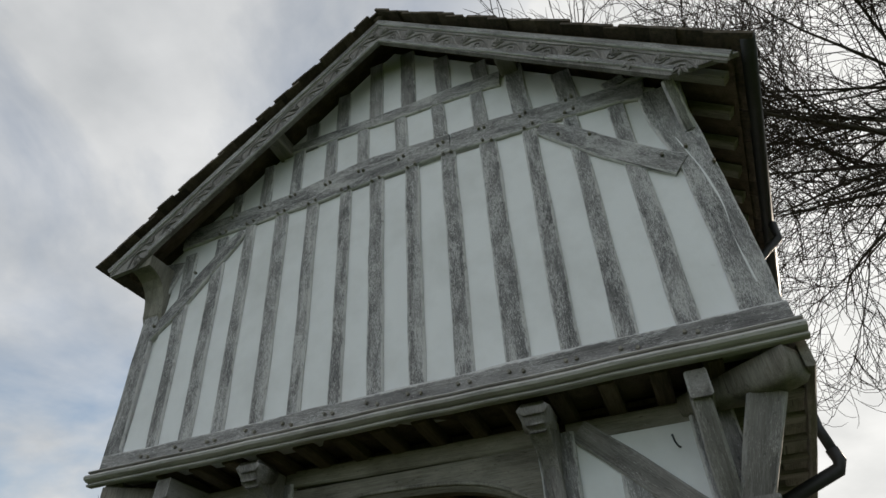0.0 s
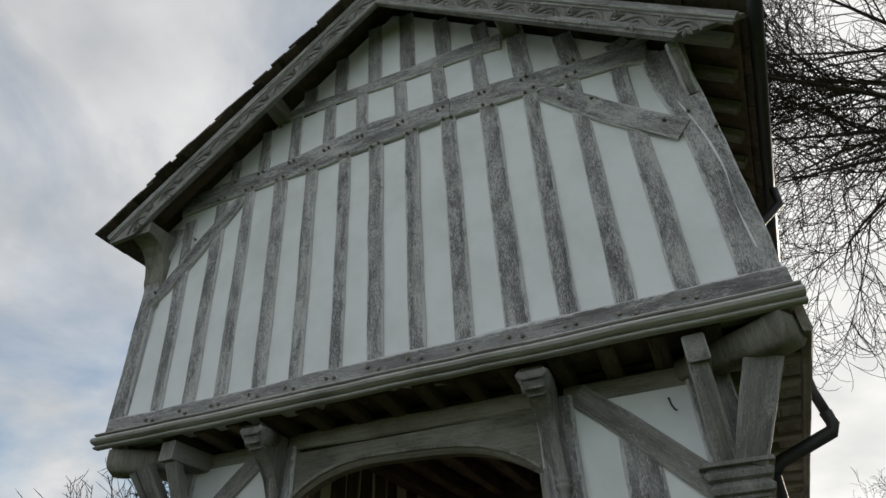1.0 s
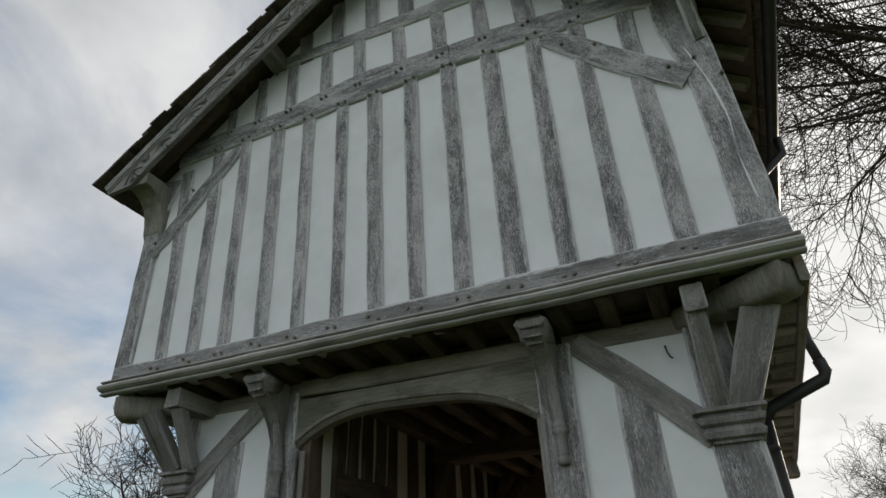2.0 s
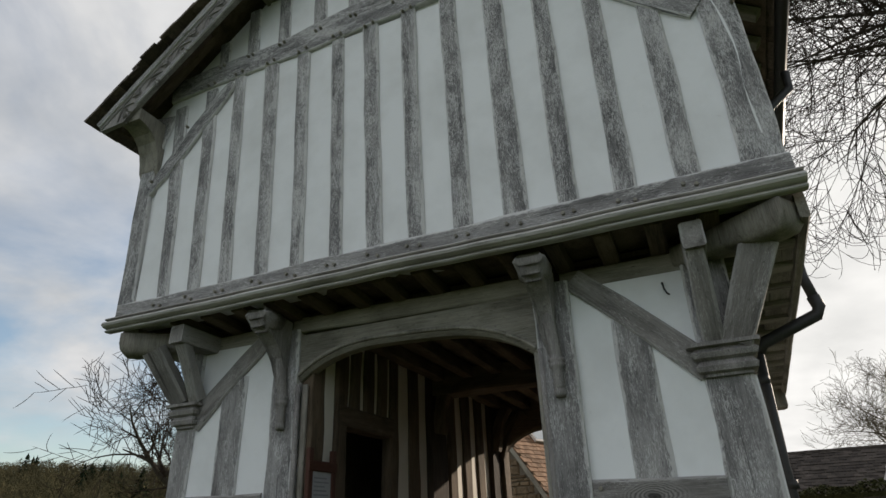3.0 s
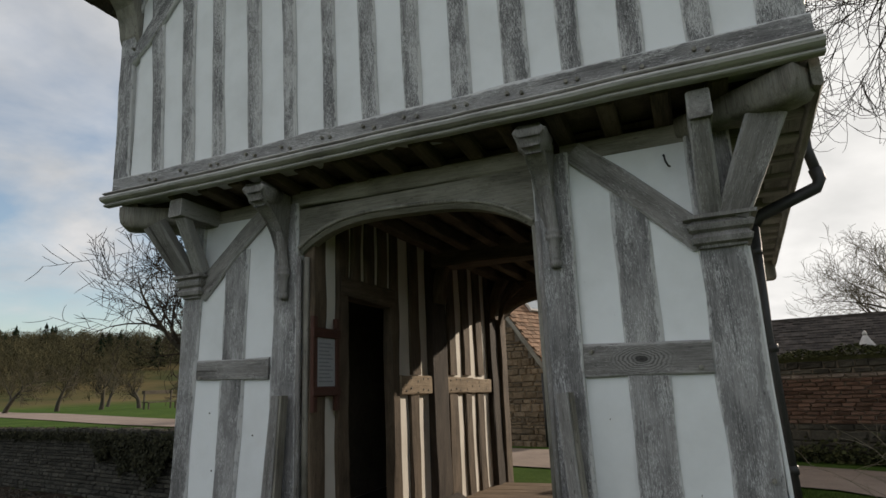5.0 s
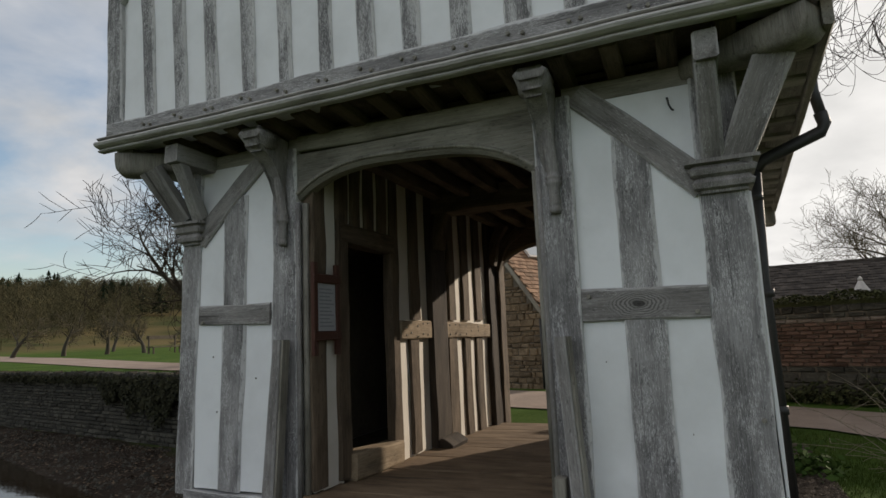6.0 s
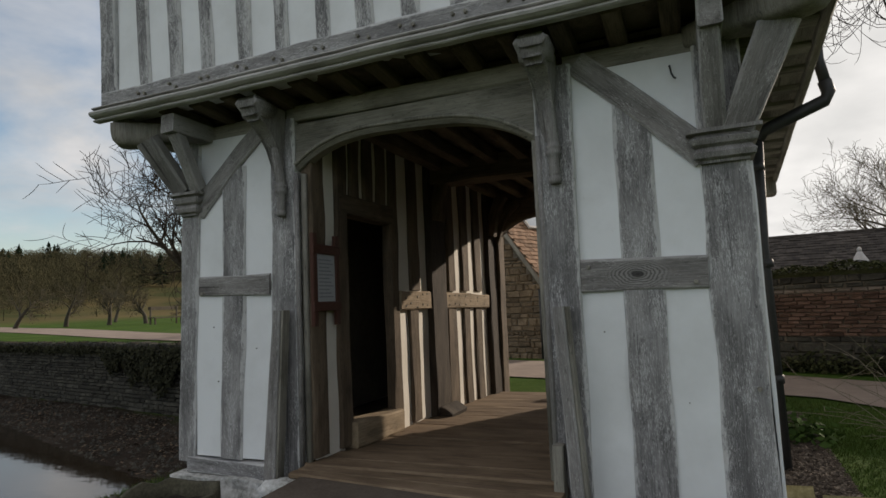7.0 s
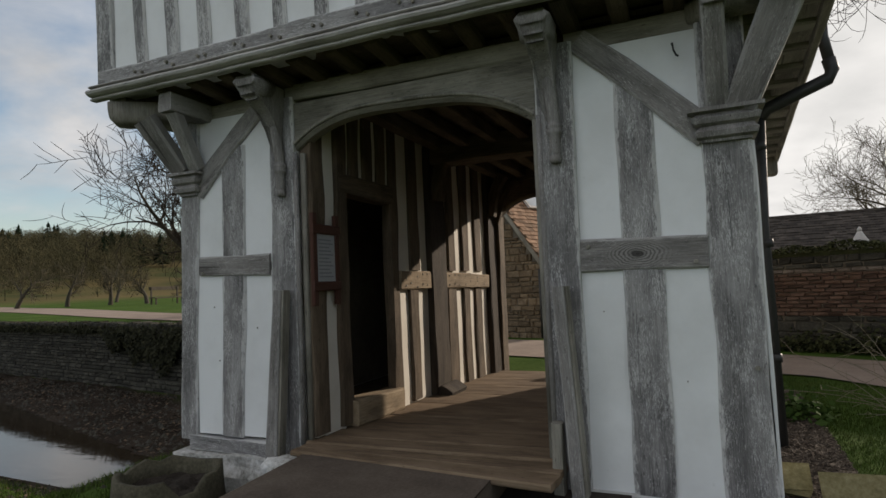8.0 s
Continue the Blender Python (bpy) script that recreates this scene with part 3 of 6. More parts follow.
# upper front wall: a core, plaster panels, then the frame
upper = prism("upper_front_wall", [(-5.13, 3.21), (0.86, 3.21), (0.86, roof_under(0.86) - 0.05), (RIDGE_X, 8.3), (-5.13, roof_under(-5.13) - 0.05)],
              -0.385, -0.25, LIME, house, "white plastered gable wall")
STUDS = [(-4.584, -4.78, 5.75), (-4.197, -4.345, 5.85), (-3.825, -3.958, 5.90), (-3.405, -3.527, 5.90), (-3.017, -3.111, 5.90), (-2.611, -2.685, 5.92), (-2.221, -2.302, 5.94),
         (-1.836, -1.872, 5.95), (-1.418, -1.453, 5.95), (-0.986, -1.011, 5.92), (-0.576, -0.569, 5.90), (-0.160, -0.150, 5.88), (0.268, 0.275, 5.82)]
STUD_W = [(0.14, 0.18), (0.15, 0.17), (0.15, 0.15), (0.15, 0.185), (0.135, 0.16), (0.13, 0.155), (0.155, 0.175), (0.15, 0.165), (0.175, 0.17), (0.20, 0.195), (0.165, 0.145), (0.165, 0.15), (0.17, 0.165)]
edges = [(-4.93, -4.93)] + [(b, t) for b, t, z in STUDS] + [(0.64, 0.64)]
for i in range(len(edges) - 1):
    (b0, t0), (b1, t1) = edges[i], edges[i + 1]
    top = lambda x: min(5.9, roof_under(x) - 0.06)
    prism("plaster_panel", [(b0 - 0.02, 3.32), (b1 + 0.02, 3.32), (t1 + 0.02, top(t1 + 0.02)), (t0 - 0.02, top(t0 - 0.02))], -0.409 + 0.002 * (i % 3), -0.387, LIME, upper)
for (b, t, z), w in zip(STUDS, STUD_W):
    z0 = 3.36
    timber("stud", (b, JET, z0), (t, JET, min(z, roof_under(t) - 0.08)), w[0], 0.1, upper, OAK_SCRATCHED, w1=w[1], bow=random.uniform(-0.007, 0.007), wob=0.009)
# gable framing above the tie beam
MID = [-4.25, -3.85, -3.42, -2.95, -2.52, -2.02, -1.55, -1.08, -0.63, -0.15, 0.32]
gap = [-4.7] + MID + [0.66]
for a, b in zip(gap, gap[1:]):
    pts = [(a, 6.1), (b, 6.1)] + [(x, max(6.11, min(6.85, roof_under(x) - 0.06))) for x in (b, a)]
    if pts[2][1] > 6.15 or pts[3][1] > 6.15:
        prism("plaster_panel", pts, -0.41, -0.387, LIME, upper)
for x in MID:
    z1 = min(6.93 - 0.04 * (x + 3.0) if x < -0.8 else 9.0, roof_under(x) - 0.05)
    if z1 > 6.2:
        timber("stud", (x + 0.03, JET, 6.1), (x, JET, z1), 0.22 if x > -0.9 else 0.165, 0.1, upper, OAK_SCRATCHED, wob=0.01)
TOPS = [-3.25, -2.82, -2.36, -1.92, -1.46, -1.0]
gap = [-3.65] + TOPS + [-0.62]
for a, b in zip(gap, gap[1:]):
    if a < RIDGE_X < b:
        pts = [(a, 6.85), (b, 6.85), (b, roof_under(b) - 0.06), (RIDGE_X, 8.2), (a, roof_under(a) - 0.06)]
    else:
        pts = [(a, 6.85), (b, 6.85), (b, max(6.86, roof_under(b) - 0.06)), (a, max(6.86, roof_under(a) - 0.06))]
    prism("plaster_panel", pts, -0.41, -0.387, LIME, upper)
for x in TOPS:
    timber("stud", (x + 0.01, JET, 6.88), (x - 0.02, JET, roof_under(x) - 0.05), 0.2, 0.1, upper, OAK_WASHED, wob=0.01)
shaped("tie_beam", [(-4.95, 6.00, 0.28), (-4.35, 6.04, 0.30), (-3.5, 6.04, 0.29), (-2.95, 6.07, 0.37), (-2.4, 6.12, 0.40), (-1.95, 6.11, 0.36), (-1.42, 6.11, 0.27)], JET - 0.012, 0.16, upper)
shaped("tie_beam", [(-1.41, 6.10, 0.27), (-0.96, 6.07, 0.33), (-0.5, 6.03, 0.29), (0.07, 5.965, 0.24), (0.35, 5.95, 0.27), (0.56, 5.90, 0.28)], JET - 0.014, 0.16, upper)
shaped("collar", [(-3.72, 7.01, 0.17), (-2.85, 6.97, 0.17), (-2.15, 6.94, 0.19), (-1.35, 6.92, 0.22), (-0.78, 6.88, 0.25)], JET - 0.010, 0.14, upper)
# corner posts with jowled heads
shaped("corner_post", [(-5.065, 3.38, 0.215), (-5.10, 4.2, 0.20), (-5.125, 4.75, 0.19), (-5.11, 5.15, 0.22), (-5.06, 5.45, 0.34), (-5.02, 5.68, 0.40)], JET - 0.006, 0.22, upper)
shaped("corner_post", [(0.742, 3.38, 0.27), (0.748, 3.85, 0.27), (0.745, 4.6, 0.26), (0.728, 5.0, 0.28), (0.68, 5.40, 0.35), (0.68, 5.62, 0.39), (0.68, 5.84, 0.40)], JET - 0.006, 0.22, upper, label="jowled corner post with a long limewashed check")
shaped("limewashed_check", [(0.655, 5.16, 0.004), (0.677, 5.06, 0.008), (0.755, 4.65, 0.013), (0.782, 4.26, 0.010), (0.760, 3.94, 0.007), (0.775, 3.58, 0.004)], JET - 0.009, 0.02, upper, LIME)
# curved tension braces
shaped("brace", [(-0.47, 5.85, 0.10), (-0.36, 5.77, 0.20), (-0.1, 5.50, 0.24), (0.25, 5.15, 0.245), (0.625, 4.83, 0.235)], JET - 0.016, 0.12, upper)
shaped("brace", [(-4.03, 5.83, 0.12), (-4.2, 5.66, 0.175), (-4.5, 5.31, 0.20), (-4.8, 4.95, 0.18), (-5.07, 4.68, 0.13)], JET - 0.016, 0.12, upper)

# bressumer and its moulded fascia
timber("bressumer", (-5.13, JET - 0.03, 3.27), (0.89, JET - 0.03, 3.27), 0.24, 0.26, upper, OAK_WASHED, wob=0.012)
FASCIA = [(0, 0), (0.055, 0.0), (0.068, 0.012), (0.066, 0.024), (0.05, 0.032), (0.05, 0.040), (0.080, 0.046), (0.108, 0.064), (0.118, 0.087), (0.108, 0.110), (0.078, 0.128),
          (0.06, 0.132), (0.06, 0.142), (0.080, 0.146), (0.090, 0.155), (0.082, 0.168), (0.04, 0.176), (0, 0.18)]
fascia = moulding("moulded_fascia", (-5.15, JET - 0.03, 3.085), (0.915, JET - 0.03, 3.075), [(o, u * 0.80) for o, u in FASCIA], upper, OAK_ROLL, (0, -1, 0), "roll-moulded oak fascia")
# oak pegs
def peg_mesh():
    bm = bmesh.new()
    bmesh.ops.create_cone(bm, cap_ends=True, segments=7, radius1=0.017, radius2=0.014, depth=0.035)
    bmesh.ops.rotate(bm, verts=bm.verts, matrix=Matrix.Rotation(radians(90), 3, "X"))
    me = bpy.data.meshes.new("peg")
    bm.to_mesh(me)
    bm.free()
    me.materials.append(OAK_SHELTERED)
    return me


PEG = peg_mesh()
for b, t, z in STUDS:
    for dx, dz in ((-0.05, 0.02), (0.045, 0.0)):
        piece("peg", PEG, upper, pose(b + dx + random.uniform(-0.015, 0.015), JET - 0.038, 3.285 + dz + random.uniform(-0.015, 0.015)))
    if z > 5.84:
        for dx in (-0.04, 0.05):
            piece("peg", PEG, upper, pose(t + dx, JET - 0.025, 5.92 + random.uniform(-0.03, 0.03)))
for x in MID:
    if roof_under(x) > 6.4:
        piece("peg", PEG, upper, pose(x, JET - 0.028, 6.12 + random.uniform(-0.02, 0.02)))
        piece("peg", PEG, upper, pose(x + 0.06, JET - 0.028, 6.13))
for x, z in ((0.70, 5.0), (0.85, 4.75), (0.5, 4.98), (-0.02, 5.52), (-5.0, 4.8), (-4.6, 5.4), (-0.3, 5.66)):
    piece("peg", PEG, upper, pose(x, JET - 0.03, z))

# other walls of the upper floor
SIDE = 0.053   # the right flank runs a little outward towards the back
def flank_x(y):
    return 0.85 + SIDE * (y - JET)


back_w = prism("upper_back_wall", [(-5.1, 3.0), (1.15, 3.0), (1.15, roof_under(1.15) + 0.05), (RIDGE_X, 8.3), (-5.1, roof_under(-5.1) - 0.05)], 5.55, 5.72, LIME, house)
for k in range(15):
    x = -4.9 + k * 0.42
    timber("stud", (x, 5.74, 3.2), (x, 5.74, roof_under(x) - 0.1), 0.17, 0.1, back_w, OAK_WASHED, inward=(0, -1, 0))
left_w = box("upper_side_wall", (-5.1, -0.25, 3.05), (-4.98, 5.55, 5.55), LIME, house)
right_w = prism("upper_side_wall", [(flank_x(-0.3) - 0.14, -0.25), (flank_x(-0.3) - 0.03, -0.25), (flank_x(5.6) - 0.03, 5.55), (flank_x(5.6) - 0.14, 5.55)], 3.16, 5.62, LIME, house, plane="xy")
for k in range(13):
    y = 0.15 + k * 0.43
    timber("stud", (-5.125, y, 3.1), (-5.125, y, 5.5), 0.17, 0.1, left_w, OAK_WASHED, inward=(1, 0, 0))
    timber("stud", (flank_x(y), y, 3.1), (flank_x(y), y, 5.55), 0.17, 0.1, right_w, OAK_WASHED, inward=(-1, 0, 0))
timber("side_bressumer", (flank_x(-0.3) + 0.01, -0.33, 3.13), (flank_x(5.75) + 0.01, 5.75, 2.99), 0.26, 0.22, right_w, OAK_SHELTERED, inward=(-1, 0, 0))
timber("side_fascia", (flank_x(-0.36) + 0.045, -0.40, 3.02), (flank_x(5.75) + 0.045, 5.78, 2.90), 0.19, 0.06, right_w, OAK_SHELTERED, inward=(-1, 0, 0), wob=0.004)
box("end_block", (0.82, 5.5, 2.60), (flank_x(5.6) + 0.02, 5.76, 2.88), OAK_SHELTERED, right_w, 0.05, "rounded bracket end under the back corner")
timber("side_bressumer", (-5.14, -0.33, 3.15), (-5.14, 5.75, 3.15), 0.3, 0.22, left_w, OAK_SHELTERED, inward=(1, 0, 0))
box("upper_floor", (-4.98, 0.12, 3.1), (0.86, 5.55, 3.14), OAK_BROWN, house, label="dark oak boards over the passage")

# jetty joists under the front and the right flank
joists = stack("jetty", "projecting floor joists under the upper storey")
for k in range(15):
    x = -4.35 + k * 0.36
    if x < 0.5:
        # darker brown oak here puts the shade under the jetty into the colour
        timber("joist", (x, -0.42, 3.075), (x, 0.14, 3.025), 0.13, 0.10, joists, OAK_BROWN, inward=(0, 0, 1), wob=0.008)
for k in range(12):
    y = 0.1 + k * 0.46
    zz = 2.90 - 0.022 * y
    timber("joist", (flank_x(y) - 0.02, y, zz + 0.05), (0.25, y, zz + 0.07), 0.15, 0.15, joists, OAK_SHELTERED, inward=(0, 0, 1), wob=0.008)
# soffit in the same dark oak, its shade coloured in
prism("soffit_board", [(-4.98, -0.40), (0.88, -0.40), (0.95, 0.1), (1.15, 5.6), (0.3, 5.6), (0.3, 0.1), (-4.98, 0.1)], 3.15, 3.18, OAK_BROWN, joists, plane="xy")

# roof
def eave_shift(sx, y):
    """How far the eaves of a slope stand out at a depth; the right-hand eaves run outward."""
    return 0.055 * (y + 0.82) if sx > 0 else 0.0


roof = stack("roof", "steep tiled roof with carved bargeboards")
for sx in (-1, 1):
    end = 3.40
    a, b = (RIDGE_X, 8.46), (RIDGE_X + sx * end, 8.46 - EAVE_SLOPE * end)
    vb = []
    for y in (-0.78, 6.15):
        dx = eave_shift(sx, y)
        vb += [(a[0], y, a[1]), (b[0] + dx, y, b[1]), (b[0] + dx, y, b[1] + 0.06), (a[0], y, a[1] + 0.06)]
    piece("roof_boarding", mesh_of("roof_boarding", vb, [(0, 1, 2, 3), (7, 6, 5, 4), (0, 4, 5, 1), (1, 5, 6, 2), (2, 6, 7, 3), (3, 7, 4, 0)], OAK_BROWN), roof)
    for k in range(16):
        y = -0.55 + k * 0.42
        s = Vector((sx, 0, -EAVE_SLOPE)).normalized()
        p = Vector((RIDGE_X + sx * 2.2, y, 8.44 - EAVE_SLOPE * 2.2))
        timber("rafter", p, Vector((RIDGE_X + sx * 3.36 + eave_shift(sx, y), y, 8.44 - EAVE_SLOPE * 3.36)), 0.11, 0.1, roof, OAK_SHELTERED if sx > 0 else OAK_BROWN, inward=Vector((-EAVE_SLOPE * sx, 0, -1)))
for x in (-3.62, -0.66):
    timber("purlin", (x, -0.76, roof_under(x) - 0.20), (x, -0.3, roof_under(x) - 0.20), 0.2, 0.2, roof, OAK_SHELTERED, inward=(0, 0, 1))
for x, z in ((-5.02, 5.50), (0.80, 5.58)):
    timber("wall_plate", (x, -0.40 if x < 0 else -0.30, z), (x, 5.9, z), 0.2, 0.2, roof, OAK_BROWN, inward=(0, 0, 1))
# moulded and carved bargeboards
def bargeboard(sx, foot):
    y = -0.82
    top0, top1 = Vector((RIDGE_X, y, 8.42)), Vector((RIDGE_X + sx * foot, y, 8.42 - EAVE_SLOPE * foot))
    if sx < 0:
        pts = [(RIDGE_X, 8.42), (RIDGE_X, 7.95), (-4.9, 5.66), (-5.16, 5.41), (-5.50, 5.39), (-5.56, 5.50)]
    else:
        pts = [(RIDGE_X, 8.42), (RIDGE_X, 7.95), (0.74, 5.50), (1.05, 5.50), (1.30, 5.49)]
    board = prism("bargeboard", pts, y, y + 0.05, OAK, roof, "grey oak bargeboard carved with trailing vines")
    g = (top1 - top0).normalized()
    nrm = Vector((-g.z, 0, g.x)) if sx > 0 else Vector((g.z, 0, -g.x))
    nrm = nrm if nrm.z < 0 else -nrm
    timber("upper_moulding", top0 + Vector((0, -0.03, 0)) + nrm * 0.04, top1 + Vector((0, -0.03, 0)) + nrm * 0.04, 0.075, 0.06, board, OAK_WASHED, wob=0.004)
    timber("middle_moulding", top0 + Vector((0, -0.012, 0)) + nrm * 0.105, top1 + Vector((0, -0.012, 0)) + nrm * 0.105, 0.025, 0.03, board, OAK, wob=0.003)
    low0 = Vector((RIDGE_X, y - 0.018, 7.95)) - nrm * 0.03
    low1 = Vector((-5.0 if sx < 0 else 0.78, y - 0.018, 5.58 if sx < 0 else 5.53)) - nrm * 0.03
    timber("lower_moulding", low0, low1, 0.06, 0.04, board, OAK_WASHED, wob=0.004)
    # vine scroll
    verts, faces, run = [], [], (top1 - top0).length * 0.93
    n = int(run / 0.03)
    mid0 = top0 + nrm * 0.215 + Vector((0, -0.004, 0)) + g * 0.12
    path = []
    for i in range(n + 1):
        s = i / n * run
        path.append(mid0 + g * s + nrm * (0.062 * math.sin(s * 2 * math.pi / 0.46)))
    tube_into(verts, faces, path, [0.013] * len(path), 5)
    for k in range(int(run / 0.23)):
        s = 0.115 + k * 0.23
        sg = -1 if k % 2 else 1
        c = mid0 + g * s - nrm * (0.03 * sg)
        for q in range(3):
            a = sg * (0.5 + q * 0.8)
            w = g * math.cos(a) - nrm * math.sin(a) * 1.0
            leaf = [c + w * t for t in (0.0, 0.035, 0.07, 0.095)]
            tube_into(verts, faces, leaf, [0.006, 0.02, 0.018, 0.003], 5)
        curl = [c + (g * math.cos(u * 1.1) + nrm * math.sin(u * 1.1) * sg) * (0.055 - 0.007 * u) for u in range(7)]
        tube_into(verts, faces, curl, [0.009] * 7, 4)
    piece("vine_carving", mesh_of("vine_carving", verts, faces, OAK), board)


bargeboard(-1, 3.42)
bargeboard(1, 3.40)
eb = bmesh.new()
loops = [[eb.verts.new(q) for q in ((-5.24, yf, z), (-4.97, yf, z), (-4.97, -0.395, z), (-5.24, -0.395, z))]
         for yf, z in ((-0.41, 4.90), (-0.445, 4.98), (-0.46, 5.08), (-0.485, 5.18), (-0.53, 5.28), (-0.60, 5.36), (-0.69, 5.405), (-0.78, 5.42), (-0.78, 5.56))]
for p, q in zip(loops, loops[1:]):
    for k in range(4):
        eb.faces.new((p[k], p[(k + 1) % 4], q[(k + 1) % 4], q[k]))
eb.faces.new(loops[0])
eb.faces.new(loops[-1])
part("eaves_bracket", eb, OAK_SHELTERED, roof, "coved oak eaves bracket")
timber("eaves_bracket", (0.79, -0.45, 5.18), (0.73, -0.74, 5.56), 0.09, 0.1, roof, OAK_WASHED, inward=(0, 1, 0.5))
pipe("gutter", [(1.40, -0.86, 5.60), (1.49, 0.8, 5.57), (1.80, 6.2, 5.50)], 0.062, IRON, roof, 12, "black cast-iron gutter")

# downpipe with its swan neck
down = stack("downpipe", "black cast-iron rainwater pipe")
pipe("upper_pipe", [(1.55, 1.62, 5.45), (1.54, 1.62, 5.25), (1.16, 1.62, 4.95), (1.12, 1.61, 4.7), (1.12, 1.6, 3.2), (1.165, 1.6, 2.93)], 0.045, IRON, down)
pipe("elbow", [(1.15, 1.6, 3.0), (1.172, 1.6, 2.90), (1.14, 1.6, 2.83), (0.90, 1.6, 2.735), (0.66, 1.6, 2.64), (0.60, 1.6, 2.56)], 0.055, IRON, down)
pipe("lower_pipe", [(0.60, 1.6, 2.62), (0.565, 1.6, 1.6), (0.585, 1.6, -0.35)], 0.048, IRON, down)
for z in (2.28, 1.42, 0.42):
    pipe("pipe_collar", [(0.575, 1.6, z), (0.575, 1.6, z + 0.07)], 0.062, IRON, down)
    box("pipe_bracket", (0.44, 1.57, z + 0.015), (0.57, 1.63, z + 0.055), IRON, down)

# ---- ground floor front ----
lower = stack("lower_front_wall", "limewashed oak frame with white plaster panels either side of an arch")
for pts in ([(-4.42, -0.08), (-3.45, -0.08), (-3.45, 2.92), (-4.42, 2.92)], [(-0.82, -0.32), (0.15, -0.32), (0.15, 2.9), (-0.82, 2.9)]):
    prism("wall_core", pts, 0.045, 0.2, LIME, lower)
for x0, x1, z0, z1 in ((-4.42, -3.95, -0.08, 1.42), (-3.95, -3.45, -0.08, 1.42), (-4.42, -3.95, 1.5, 2.9), (-3.95, -3.45, 1.5, 2.9),
                       (-0.82, -0.35, -0.31, 1.3), (-0.35, 0.15, -0.31, 1.3), (-0.82, -0.35, 1.4, 2.88), (-0.35, 0.15, 1.4, 2.88)):
    prism("plaster_panel", [(x0, z0), (x1, z0), (x1, z1), (x0, z1)], 0.018 + random.uniform(0, 0.003), 0.043, LIME, lower)
timber("corner_post", (-4.545, 0, -0.14), (-4.475, 0, 2.16), 0.2, 0.26, lower, OAK_WASHED, w1=0.235, wob=0.016)
timber("corner_post", (-4.475, 0.002, 2.14), (-4.47, 0.002, 3.04), 0.24, 0.24, lower, OAK_WASHED, wob=0.01)
timber("corner_post", (0.246, 0, -0.36), (0.23, 0, 2.1), 0.315, 0.3, lower, OAK_WASHED, w1=0.31, wob=0.016)
timber("corner_post", (0.235, 0.002, 2.08), (0.23, 0.002, 3.04), 0.30, 0.28, lower, OAK_WASHED, wob=0.01)
timber("plaster_return", (0.412, 0.06, -0.30), (0.395, 0.06, 2.08), 0.02, 0.2, lower, LIME, wob=0.004)
timber("arch_post", (-3.36, -0.03, -0.3), (-3.35, -0.03, 2.95), 0.29, 0.32, lower, OAK_WASHED, w1=0.26, wob=0.012)
timber("arch_post", (-0.885, -0.03, -0.3), (-0.885, -0.03, 2.95), 0.245, 0.32, lower, OAK_WASHED, w1=0.28, wob=0.014)
timber("stud", (-4.01, 0, -0.09), (-3.95, 0, 1.42), 0.25, 0.12, lower, OAK_WASHED, w1=0.275, wob=0.012)
timber("stud", (-3.95, 0, 1.55), (-3.94, 0, 2.6), 0.27, 0.12, lower, OAK_WASHED, wob=0.012)
timber("stud", (-0.345, 0, -0.30), (-0.34, 0, 1.28), 0.275, 0.12, lower, OAK_WASHED, w1=0.28, wob=0.014)
timber("stud", (-0.342, 0, 1.48), (-0.339, 0, 2.6), 0.262, 0.12, lower, OAK_WASHED, w1=0.24, wob=0.014)
timber("mid_rail", (-4.36, -0.012, 1.49), (-3.53, -0.012, 1.47), 0.18, 0.14, lower, OAK, w1=0.20, wob=0.008)
timber("mid_rail", (-0.765, -0.012, 1.38), (0.08, -0.012, 1.365), 0.235, 0.14, lower, OAK_KNOTTED, w1=0.215, wob=0.008)
shaped("brace", [(-0.70, 2.95, 0.18), (-0.25, 2.53, 0.19), (0.13, 2.14, 0.205)], -0.014, 0.12, lower, OAK)
shaped("brace", [(-3.58, 2.94, 0.15), (-4.03, 2.56, 0.18), (-4.39, 2.22, 0.21)], -0.014, 0.12, lower, OAK)
timber("wall_plate", (-4.5, 0.03, 2.95), (-3.5, 0.03, 2.95), 0.19, 0.2, lower, OAK_SHELTERED)
timber("wall_plate", (-0.8, 0.03, 2.94), (0.3, 0.03, 2.94), 0.19, 0.2, lower, OAK_SHELTERED)
timber("sill_beam", (-4.5, -0.03, -0.16), (-3.5, -0.03, -0.18), 0.15, 0.26, lower, OAK_WASHED, wob=0.016)
timber("sill_beam", (-0.8, -0.02, -0.345), (0.3, -0.02, -0.345), 0.14, 0.26, lower, OAK_WASHED, wob=0.012)

# the four-centred arch
def arch_z(x, mid=-2.115, half=1.115, spring=2.415, rise=0.28, tilt=-0.045):
    u = max(-1.0, min(1.0, (x - mid) / half))
    return spring + rise * (1 - abs(u) ** 3.3) + tilt * u


def arch_head(y0, y1, x0, x1, top, mat, parent, name="arch_head", **kw):
    n, verts, faces = 40, [], []
    for i in range(n + 1):
        x = x0 + (x1 - x0) * i / n
        z = arch_z(x, **kw)
        verts += [(x, y0, z + 0.03), (x, y0, top), (x, y1, top), (x, y1, z), (x, y0 + 0.03, z)]
    for i in range(n):
        for k in range(5):
            p, q = i * 5 + k, i * 5 + (k + 1) % 5
            faces.append((p, q, q + 5, p + 5))
    faces += [(4, 3, 2, 1, 0), tuple(range(n * 5, n * 5 + 5))]
    # grain lies along the beam
    m = axes((x0, y0, 2.6), (1, 0, 0), (0, 1, 0))
    inv = m.inverted()
    return piece(name, mesh_of(name, [inv @ Vector(v) for v in verts], faces, mat), parent, m)


